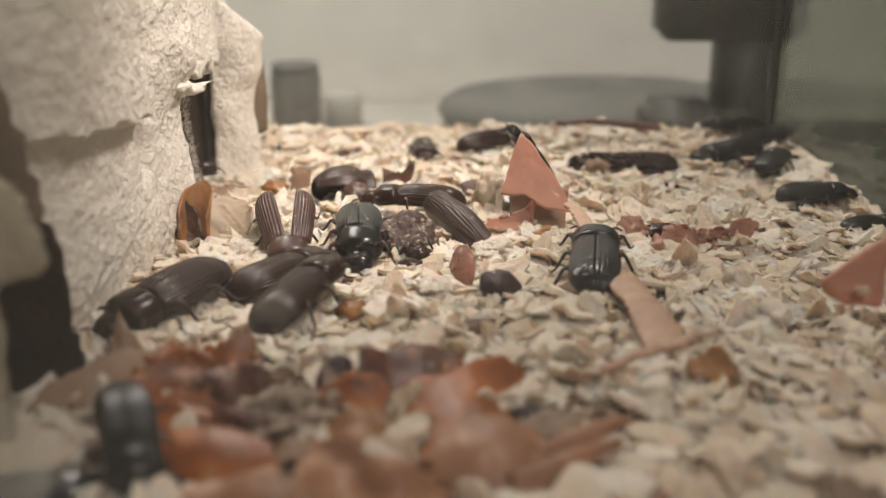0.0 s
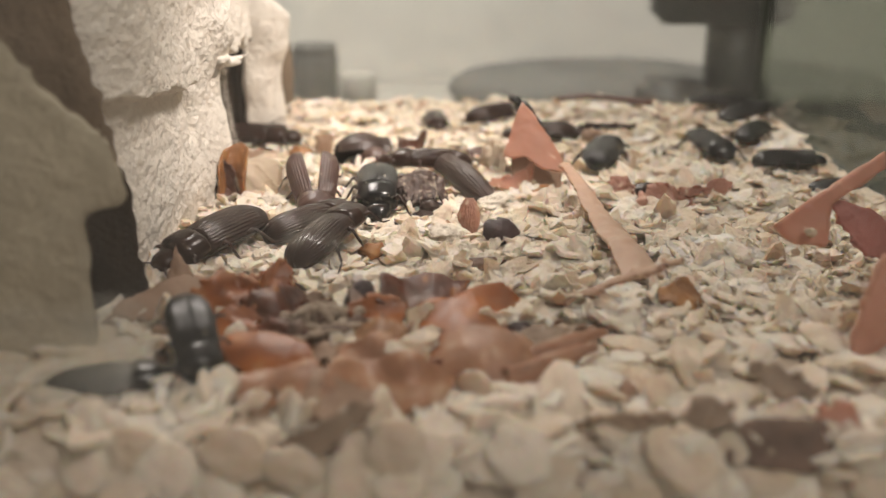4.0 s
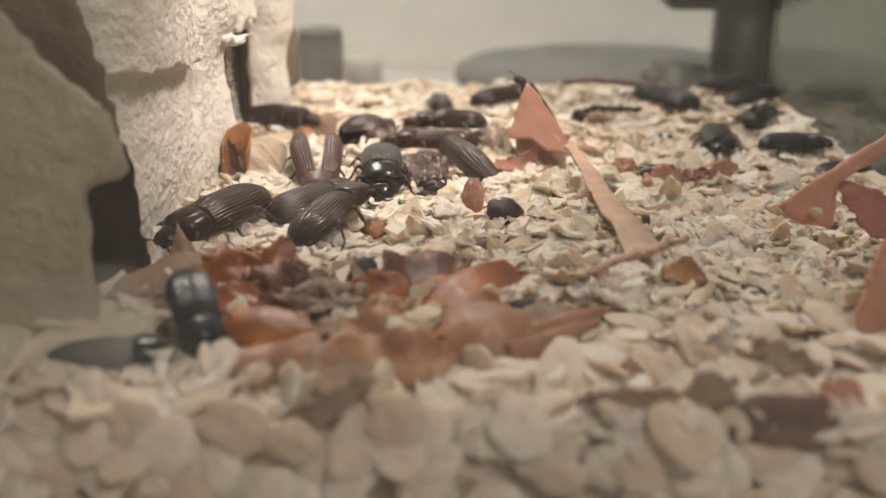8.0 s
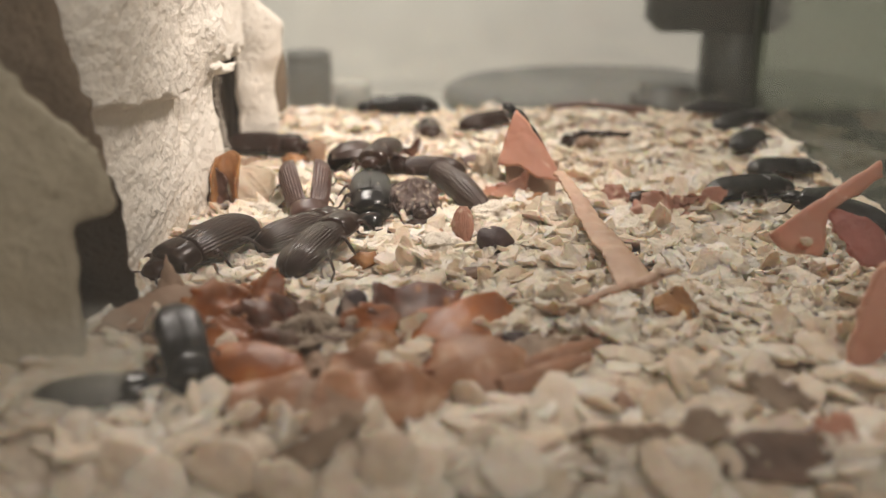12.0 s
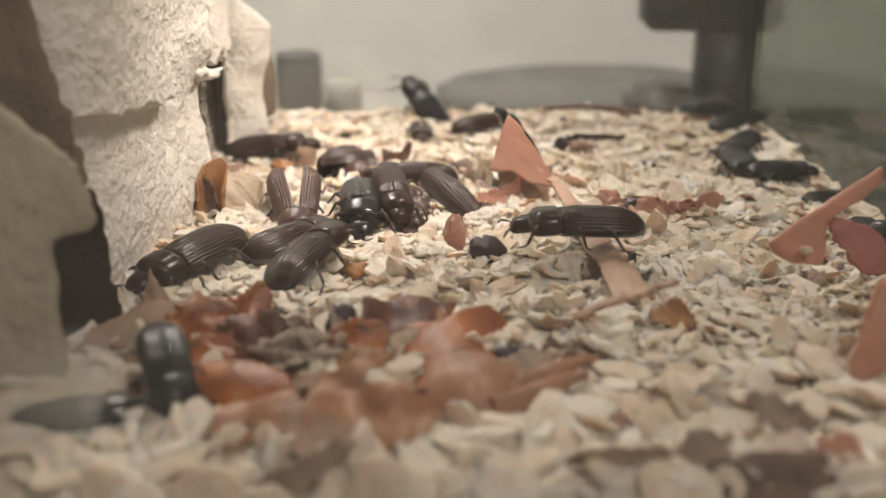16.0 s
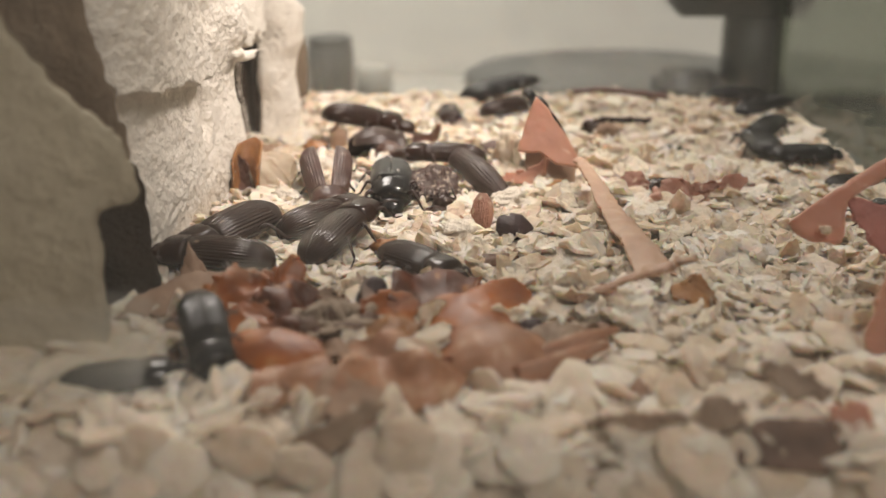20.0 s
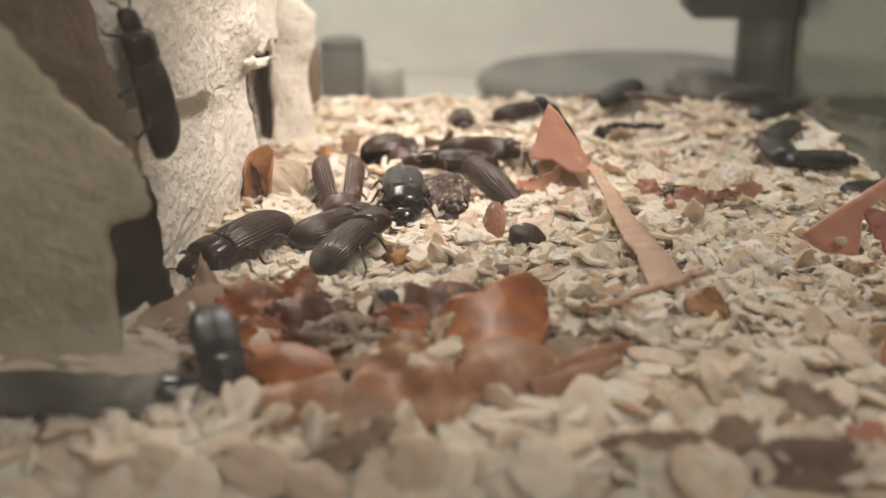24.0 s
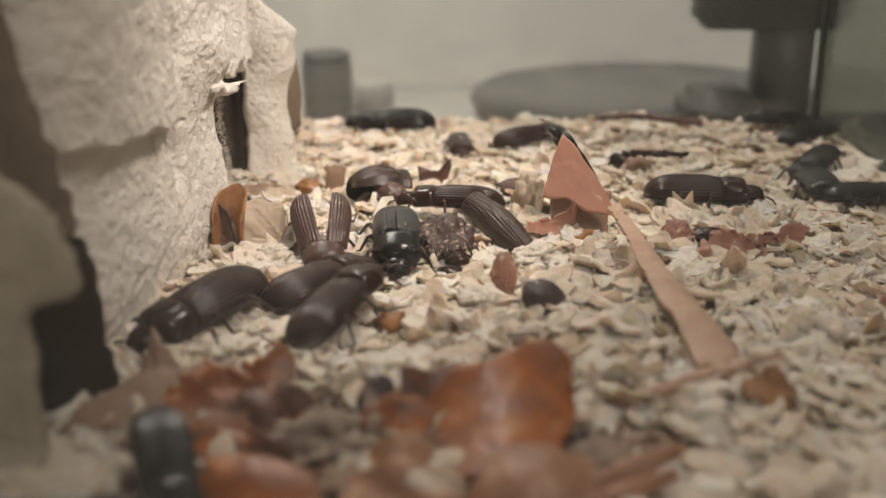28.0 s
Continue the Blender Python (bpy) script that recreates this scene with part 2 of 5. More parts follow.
M_RUBBER = material("grey_rubber", (0.17, 0.17, 0.165), 0.7, dark=(0.14, 0.14, 0.135), scale=30)
M_POT = material("pale_grey_plastic", (0.45, 0.44, 0.41), 0.6, dark=(0.40, 0.39, 0.36), scale=30)
M_SEAL = material("dark_green_sealant", (0.035, 0.045, 0.035), 0.4, dark=(0.02, 0.025, 0.02), scale=80)
M_GLASS = glass_material("clear_glass", (0.97, 0.985, 0.97), 1.0, 0.035)
M_SIDE = glass_material("greenish_glass", (0.45, 0.49, 0.425), 1.0, 0.05)
M_SMEAR = glass_material("dust_smear", (0.98, 0.97, 0.95), 0.0, 0.09)
M_FRONT = glass_material("dusty_front_glass", (0.99, 0.99, 0.98), 0.25, 0.030)


# ---- mesh helpers ----
def mesh_object(name, verts, faces, mat, parent=None, label="", smooth=True):
    me = bpy.data.meshes.new(name)
    me.from_pydata([tuple(v) for v in verts], [], [tuple(f) for f in faces])
    me.materials.append(mat)
    if smooth:
        me.shade_smooth()
    me.update()
    ob = new(name, me)
    if parent:
        ob.parent = parent
    if label:
        ob["label"] = label
    return ob


def part(name, bm, mat, parent=None, label="", smooth=True):
    me = bpy.data.meshes.new(name)
    bmesh.ops.recalc_face_normals(bm, faces=bm.faces)
    bm.to_mesh(me)
    bm.free()
    me.materials.append(mat)
    if smooth:
        me.shade_smooth()
    ob = new(name, me)
    if parent:
        ob.parent = parent
    if label:
        ob["label"] = label
    return ob


def empty(name, m=None):
    ob = new(name)
    ob.empty_display_size = 0.01
    if m is not None:
        ob.matrix_basis = m
    return ob


def loft(rings, cap=True):
    """Closed rings of equal count, joined in turn."""
    n = len(rings[0])
    verts = [p for r in rings for p in r]
    faces = []
    for i in range(len(rings) - 1):
        for j in range(n):
            k = (j + 1) % n
            faces.append((i * n + j, i * n + k, (i + 1) * n + k, (i + 1) * n + j))
    if cap:
        faces.append(tuple(range(n - 1, -1, -1)))
        faces.append(tuple(range((len(rings) - 1) * n, len(rings) * n)))
    return verts, faces


def tube(points, radii, n=7):
    pts = [Vector(p) for p in points]
    rings = []
    for i, p in enumerate(pts):
        d = (pts[min(i + 1, len(pts) - 1)] - pts[max(i - 1, 0)]).normalized()
        a = d.orthogonal().normalized()
        b = d.cross(a)
        rings.append([p + radii[i] * (math.cos(2 * math.pi * j / n) * a + math.sin(2 * math.pi * j / n) * b) for j in range(n)])
    return loft(rings)


def box(bm, x0, x1, y0, y1, z0, z1, bevel=0.0):
    made = bmesh.ops.create_cube(bm, size=1.0, matrix=Matrix.LocRotScale(((x0 + x1) / 2, (y0 + y1) / 2, (z0 + z1) / 2), None, (x1 - x0, y1 - y0, z1 - z0)))
    if bevel:
        edges = list({e for v in made["verts"] for e in v.link_edges})
        bmesh.ops.bevel(bm, geom=edges, offset=bevel, segments=2, affect="EDGES")
    return bm


def thicken(bm, thick):
    """Gives an open sheet a back and an edge."""
    bm.normal_update()
    front, verts = list(bm.faces), list(bm.verts)
    rim = [e for e in bm.edges if e.is_boundary]
    back = {v: bm.verts.new(v.co - thick * v.normal) for v in verts}
    for f in front:
        bm.faces.new([back[v] for v in reversed(f.verts)])
    for e in rim:
        a, b = e.verts
        bm.faces.new((a, b, back[b], back[a]))
    return bm


def slab(outline, thick, shape=None, cuts=3, seed=0, rough=0.0):
    """A thin sheet with that outline (u, v in metres), bent by shape(u, v) -> (x, y, z)."""
    bm = bmesh.new()
    face = bm.faces.new([bm.verts.new((u, v, 0)) for u, v in outline])
    bmesh.ops.triangulate(bm, faces=[face])
    for _ in range(cuts):
        bmesh.ops.subdivide_edges(bm, edges=list(bm.edges), cuts=1, use_grid_fill=True)
        bmesh.ops.triangulate(bm, faces=list(bm.faces))
    off = Vector((seed * 3.1, seed * 1.7, seed))
    for v in bm.verts:
        u, w = v.co.x, v.co.y
        p = Vector(shape(u, w)) if shape else Vector((u, w, 0))
        if rough:
            edge = 2.0 if v.is_boundary else 1.0
            p += rough * edge * noise.noise_vector(Vector((u, w, 0)) * 260 + off) + 1.5 * rough * noise.noise_vector(Vector((u, w, 0)) * 90 + off)
            p.z += rough * (1.6 * (0.4 - abs(noise.noise(Vector((u, w, 0)) * 210 + off))) + 0.9 * (0.4 - abs(noise.noise(Vector((u, w, 0)) * 560 + off))))
            if v.is_boundary:
                p += 1.2 * rough * noise.noise_vector(Vector((u, w, 3)) * 900 + off)
        v.co = p
    bmesh.ops.recalc_face_normals(bm, faces=bm.faces)
    return thicken(bm, thick)


# ---- room ----
GROUND = 0.0062


def swell(x, y):
    """Height of the oat bed."""
    h = GROUND + 0.0022 * noise.noise((x * 18, y * 18, 0.3)) + 0.0015 * noise.noise((x * 60, y * 60, 4.0))
    h += 0.0012 * math.exp(-(((x - 0.02) / 0.035) ** 2 + ((y - 0.185) / 0.035) ** 2))
    h -= 0.002 * math.exp(-(((x - 0.055) / 0.02) ** 2 + ((y - 0.19) / 0.025) ** 2))
    return h


TABLE = -0.022
LEFT, RIGHT, FRONT, BACK, TOP = -0.125, 0.107, 0.0945, 0.327, 0.17


def room():
    bm = box(bmesh.new(), -0.7, 0.9, -0.55, 0.534, TABLE - 0.03, TABLE, 0.004)
    tagged(part("table_top", bm, M_TABLE), "pale matte table top under the glass tank", "table", kind="structure")
    for name, b in (("wall_north", (-1.6, 1.1, 0.536, 0.64, -0.75, 2.4)), ("wall_south", (-1.6, 1.1, -2.1, -2.0, -0.75, 2.4)),
                    ("wall_west", (-1.7, -1.6, -2.1, 0.536, -0.75, 2.4)), ("wall_east", (1.0, 1.1, -2.0, 0.536, -0.75, 2.4))):
        tagged(part(name, box(bmesh.new(), *b), M_WALL, smooth=False), "plain light grey painted room wall behind the tank", "wall", kind="structure")
    tagged(part("floor", box(bmesh.new(), -1.7, 1.1, -2.1, 0.64, -0.85, -0.75), M_TABLE, smooth=False), "plain grey floor of the room", "floor", kind="structure")


room()


def tank():
    t = empty("glass_tank", pose(0, 0, 0))
    panes = (("front_pane", (LEFT, RIGHT, FRONT - 0.003, FRONT, TABLE, TOP), M_FRONT), ("back_pane", (LEFT, RIGHT, BACK, BACK + 0.003, TABLE, TOP), M_GLASS),
             ("left_pane", (LEFT - 0.003, LEFT, FRONT - 0.003, BACK + 0.003, TABLE, TOP), M_GLASS), ("right_pane", (RIGHT, RIGHT + 0.003, FRONT - 0.003, BACK + 0.003, TABLE, TOP), M_SIDE),
             ("base_pane", (LEFT, RIGHT, FRONT, BACK, TABLE + 0.0005, TABLE + 0.0035), M_GLASS))
    for name, b, mat in panes:
        ob = part(name, box(bmesh.new(), *b), mat, t, smooth=False)
        ob.visible_shadow = False
    for x, y in ((RIGHT - 0.0012, BACK - 0.0012), (LEFT + 0.0012, BACK - 0.0012)):
        v, f = tube([(x, y, TABLE + 0.004), (x, y, TOP)], [0.0012, 0.0012], 8)
        mesh_object("corner_seal", v, f, M_SEAL if x > 0 else M_SIDE, t, "dark bead of sealant" if x > 0 else "translucent bead of sealant")
    for x, z, rx, rz in ((-0.0080, 0.0366, 0.0016, 0.0013), (-0.0110, 0.0346, 0.0012, 0.0012), (-0.0062, 0.0340, 0.0012, 0.0010), (-0.0180, 0.0306, 0.0030, 0.0011), (0.0030, 0.0270, 0.0020, 0.0016), (-0.0330, 0.0260, 0.0036, 0.0016),
                         (-0.0430, 0.0195, 0.0150, 0.0075), (-0.0410, 0.0200, 0.0115, 0.0055), (-0.0390, 0.0205, 0.0080, 0.0040)):
        ring = [(x + rx * (1 + 0.2 * math.sin(3 * a + x * 900)) * math.cos(a), FRONT + 0.0004, z + rz * (1 + 0.2 * math.cos(2 * a)) * math.sin(a)) for a in (2 * math.pi * k / 20 for k in range(20))]
        back = [(p[0], FRONT + 0.0001, p[2]) for p in ring]
        v, f = loft([ring, back])
        mesh_object("smear", v, f, M_SMEAR, t, "dusty smear on the glass").visible_shadow = False
    tagged(t, "small clear glass tank with a dusty front and greenish side", "glass tank")


tank()


def outside_things():
    """Dark blurred things that stand on the table behind the tank, and an added dark block beside it."""
    post = empty("lamp_stand", pose(0.1171, 0.405, TABLE))
    part("post", box(bmesh.new(), -0.0095, 0.0095, -0.009, 0.009, 0.010, 0.0477, 0.002), M_DARK, post)
    part("clamp_block", box(bmesh.new(), -0.0320, 0.0203, -0.012, 0.012, 0.0457, 0.115, 0.003), M_DARK, post)
    part("base_block", box(bmesh.new(), -0.0360, -0.0097, -0.020, 0.012, 0.0105, 0.0240, 0.004), M_DARK, post)
    part("foot", box(bmesh.new(), -0.038, 0.024, -0.03, 0.03, 0.0, 0.011, 0.003), M_DARK, post)
    tagged(post, "dark grey plastic lamp stand with a square clamp block", "lamp stand")
    can = empty("dark_canister", pose(-0.0542, 0.45, TABLE))
    v, f = loft([[(r * math.cos(a * math.pi / 12), r * math.sin(a * math.pi / 12), z) for a in range(24)] for r, z in ((0.0083, 0), (0.0103, 0.001), (0.0103, 0.0243), (0.0093, 0.0263))])
    mesh_object("body", v, f, M_RUBBER, can)
    v, f = loft([[(r * math.cos(a * math.pi / 12), r * math.sin(a * math.pi / 12), z) for a in range(24)] for r, z in ((0.0088, 0.0258), (0.0098, 0.0263), (0.0098, 0.0293), (0.0083, 0.0303))])
    mesh_object("lid", v, f, M_RUBBER, can)
    tagged(can, "small dark grey canister standing on the table", "canister")
    pot = empty("grey_pot", pose(-0.0371, 0.47, TABLE))
    v, f = loft([[(r * math.cos(a * math.pi / 12), r * math.sin(a * math.pi / 12), z) for a in range(24)] for r, z in ((0.0076, 0), (0.0086, 0.001), (0.0086, 0.0131), (0.0066, 0.0141))])
    mesh_object("body", v, f, M_POT, pot)
    tagged(pot, "small pale grey pot behind the tank", "pot")
    # added low block, stands in for dark reflections in the side glass
    crate = empty("dark_crate", pose(0.170, 0.300, TABLE))
    part("body", box(bmesh.new(), -0.045, 0.060, -0.090, 0.110, 0.0, 0.0105, 0.003), M_DARK, crate)
    part("rim", box(bmesh.new(), -0.047, 0.062, -0.092, 0.112, 0.0107, 0.0135, 0.0010), M_RUBBER, crate)
    tagged(crate, "low dark block added for the dark reflections in the side glass", "crate")
    ring = empty("rubber_lid", pose(0.078, 0.47, TABLE))
    rings = []
    for r, z in ((0.066, 0.0), (0.071, 0.003), (0.0735, 0.007), (0.072, 0.0115), (0.066, 0.0145), (0.054, 0.0165), (0.034, 0.0178), (0.010, 0.0184)):
        rings.append([(r * math.cos(a * math.pi / 24), 0.7 * r * math.sin(a * math.pi / 24), z) for a in range(48)])
    v, f = loft(rings)
    mesh_object("shell", v, f, M_RUBBER, ring)
    tagged(ring, "low oval dark grey rubber lid behind the tank", "lid")


outside_things()


# ---- egg tray ----
def pulp_wall(name, plan, z0, z1, parent, seed, keep=None, bulge=None, step=0.0011, thick=0.0022, lean=0.0):
    """A moulded pulp wall that follows a plan line, with a rough face; keep(s, z) cuts torn edges."""
    pts = [Vector((*p, 0)) for p in plan]
    for _ in range(3):
        new_pts = [pts[0]]
        for a, b in zip(pts, pts[1:]):
            new_pts += [a * 0.75 + b * 0.25, a * 0.25 + b * 0.75]
        pts = new_pts + [pts[-1]]
    run = [0.0]
    for a, b in zip(pts, pts[1:]):
        run.append(run[-1] + (b - a).length)
    ns, nz = max(2, int(run[-1] / step)), max(2, int((z1 - z0) / step))
    verts, ok = [], []
    off, grain = Vector((seed * 5.3, seed * 2.1, seed * 7.7)), random.Random(seed)
    for i in range(ns + 1):
        s = run[-1] * i / ns
        k = max(j for j in range(len(run)) if run[j] <= s + 1e-9)
        k = min(k, len(pts) - 2)
        p = pts[k].lerp(pts[k + 1], (s - run[k]) / max(1e-9, run[k + 1] - run[k]))
        d = (pts[k + 1] - pts[k]).normalized()
        nrm = Vector((d.y, -d.x, 0))
        for j in range(nz + 1):
            z = z0 + (z1 - z0) * j / nz
            q = Vector((p.x, p.y, z))
            out = 0.0008 * noise.noise(q * 60 + off) + 0.0003 * noise.noise(q * 240 + off)
            if bulge:
                out += bulge(s / run[-1], z, p)
            out += 0.00026 * noise.noise(q * 600 + off) + 0.00020 * noise.noise(q * 900 + off) + 0.00034 * noise.noise(q * 330 + off) + grain.gauss(0, 0.00002)
            verts.append(q + nrm * out + Vector((lean * z, 0, 0)))
            ok.append(keep is None or keep(s / run[-1], z + 0.0012 * noise.noise(q * 200 + off), p))
    m = nz + 1
    quads = [(i * m + j, (i + 1) * m + j, (i + 1) * m + j + 1, i * m + j + 1) for i in range(ns) for j in range(nz)
             if ok[i * m + j] and ok[(i + 1) * m + j] and ok[i * m + j + 1] and ok[(i + 1) * m + j + 1]]
    bm = bmesh.new()
    bv = [bm.verts.new(v) for v in verts]
    for q in quads:
        bm.faces.new([bv[k] for k in q])
    bmesh.ops.delete(bm, geom=[v for v in bm.verts if not v.link_faces], context="VERTS")
    rim = [v for v in bm.verts if v.is_boundary]
    for _ in range(4):
        moved = {}
        for v in rim:
            near = [e.other_vert(v).co for e in v.link_edges if e.is_boundary]
            moved[v] = v.co * 0.4 + sum(near, Vector()) / len(near) * 0.6
        for v, co in moved.items():
            v.co = co
    for v in rim:
        v.co += Vector((grain.gauss(0, 0.00012), grain.gauss(0, 0.00012), grain.gauss(0, 0.00012)))
    bm.normal_update()
    thicken(bm, thick)
    return part(name, bm, M_PULPHALFSHADE if name in ("front_cup_upper_side", "rear_cup_lip") else M_PULPSHADE if name in ("front_cup_side", "rear_cup_side") else M_PULPDIRTSHADE if name == "front_cup" else M_PULP, parent)


def egg_tray():
    t = empty("egg_tray", pose(0, 0, 0))

    def ledge(s, z, p):
        h = 0.0
        if p.y < 0.199:
            edge = 0.039 - 0.10 * (p.y - 0.148) + 0.0012 * noise.noise((p.y * 150, 0, 2))
            h += 0.0034 * min(1, max(0, (z - edge) / 0.0008)) * min(1, max(0, (0.199 - p.y) / 0.006))
        else:
            h += 0.0030 * min(1, max(0, (z - 0.033) / 0.008)) * min(1, (p.y - 0.199) / 0.010) * min(1, max(0, (0.2190 - p.y) / 0.003))
            h += 0.0007 * noise.noise((p.y * 130, z * 130, 5))
        h += 0.0020 * math.exp(-((z - 0.016) / 0.010) ** 2)
        h -= 0.004 * math.exp(-(((z - 0.046) / 0.004) ** 2 + ((p.y - 0.196) / 0.004) ** 2))
        h -= 0.0030 * math.exp(-(((z - 0.030) / 0.007) ** 4 + ((p.y - 0.196) / 0.0030) ** 4))
        return h

    def front_edge(z):
        """How far the front cup's torn face reaches to the side, by height."""
        if z > 0.0438:
            return -0.0468 - (z - 0.0438) * 0.72
        if z > 0.0406:
            return -0.0405 - (z - 0.0406) / 0.0032 * 0.0063
        return -0.038 - (z - 0.028) * 0.22 if z > 0.028 else -0.0453

    def second_edge(z):
        return -0.0428 - 0.08 * (z - 0.009) if z < 0.0246 else -0.0434 - 0.22 * (z - 0.0246)

    pulp_wall("middle_cup", [(-0.085, 0.1515), (-0.058, 0.1515), (-0.0500, 0.155), (-0.0485, 0.175), (-0.0475, 0.200), (-0.0462, 0.208), (-0.0444, 0.2155), (-0.0454, 0.2190), (-0.056, 0.2210), (-0.085, 0.222)], -0.004, 0.070, t, 1, bulge=ledge, step=0.00044)
    pulp_wall("rear_cup", [(-0.0500, 0.2660), (-0.0487, 0.2616), (-0.0480, 0.2612), (-0.0446, 0.2622), (-0.0406, 0.2655), (-0.0390, 0.2675), (-0.0392, 0.2690)], -0.004, 0.088, t, 2,
              bulge=lambda s, z, p: 0.0030 * min(1, max(0, (z - 0.027) / 0.006)) * max(0, 1 - abs(p.x + 0.0408) / 0.006) + 0.0010 * noise.noise((p.x * 150, z * 110, 3)),
              keep=lambda s, z, p: z < 0.056 - 1.6 * (p.x + 0.0480))
    pulp_wall("rear_cup_side", [(-0.0490, 0.2640), (-0.0520, 0.2665), (-0.0600, 0.2630), (-0.0700, 0.2560), (-0.0880, 0.2500)], -0.004, 0.088, t, 6)["label"] = "inner wall of the tray, painted dark brown for shade"
    pulp_wall("rear_cup_lip", [(-0.0403, 0.2700), (-0.0382, 0.2720), (-0.0374, 0.2760), (-0.0420, 0.2900)], 0.010, 0.036, t, 7, keep=lambda s, z, p: 0.0155 < z < 0.034 - 1.5 * abs(p.x + 0.038))["label"] = "torn edge of the tray, painted tan for shade"
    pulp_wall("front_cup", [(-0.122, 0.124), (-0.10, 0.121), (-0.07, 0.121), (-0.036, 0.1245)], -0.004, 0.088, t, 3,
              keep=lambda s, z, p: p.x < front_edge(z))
    side = [(-0.110, 0.139), (-0.08, 0.1385), (-0.055, 0.140), (-0.040, 0.1435)]
    pulp_wall("front_cup_side", side, -0.004, 0.0305, t, 4, keep=lambda s, z, p: p.x < second_edge(z))["label"] = "lower inner wall of the tray, painted dark brown for shade"
    pulp_wall("front_cup_upper_side", side, 0.0305, 0.088, t, 4, keep=lambda s, z, p: p.x < second_edge(z))["label"] = "torn inner wall of the tray, painted tan for shade"
    pulp_wall("tray_base", [(-0.090, 0.102), (-0.091, 0.2), (-0.090, 0.30)], -0.004, 0.088, t, 5, step=0.002)
    pulp_wall("upper_bridge", [(-0.060, 0.2215), (-0.0485, 0.2230), (-0.0428, 0.2290), (-0.0424, 0.2380), (-0.0440, 0.2500)], 0.034, 0.088, t, 9, keep=lambda s, z, p: z > 0.0372 + 0.0012 * math.sin(p.y * 900), step=0.0007)
    # torn hook at the cup's far corner
    r = random.Random(14)
    a, b = Vector((-0.0462, 0.2135, 0.0362)), Vector((-0.0394, 0.2215, 0.0366))
    v, f = tube([a.lerp(b, k / 9) + Vector((0, 0, 0.0006 * math.sin(k * 0.9))) for k in range(10)], [0.0032, 0.0027, 0.0021, 0.0016, 0.0012, 0.0010, 0.0008, 0.0007, 0.0005, 0.0003], 14)
    v = [p + 0.0011 * noise.noise_vector(p * 420) + Vector((r.gauss(0, 0.00012), r.gauss(0, 0.00012), -0.1 * (p.z - 0.0366))) for p in v]
    mesh_object("torn_flap", v, f, M_PULP, t)
    r = random.Random(4)
    v, f = [], []
    for _ in range(1500):
        y, z = r.uniform(0.152, 0.220), r.uniform(0.008, 0.055)
        if r.random() < 0.5:
            y = 0.2190 + r.gauss(0, 0.0012)
        x = -0.0490 + (y - 0.160) * 0.065
        x += ledge(0, z, Vector((x, y, 0)))
        a = Vector((x - 0.0003, y, z))
        b = a + Vector((r.uniform(0.0004, 0.0012), r.gauss(0, 0.0008), r.gauss(0, 0.0008)))
        tv, tf = tube([a, (a + b) / 2 + Vector((0, r.gauss(0, 0.0002), r.gauss(0, 0.0002))), b], [0.00003, 0.00003, 0.00002], 3)
        f += [tuple(len(v) + i for i in q) for q in tf]
        v += tv
    tagged(mesh_object("loose_fibres", v, f, M_PULP, t), kind="stuff")
    tagged(t, "torn grey-white moulded pulp egg tray standing on edge in the oats", "egg tray")


egg_tray()


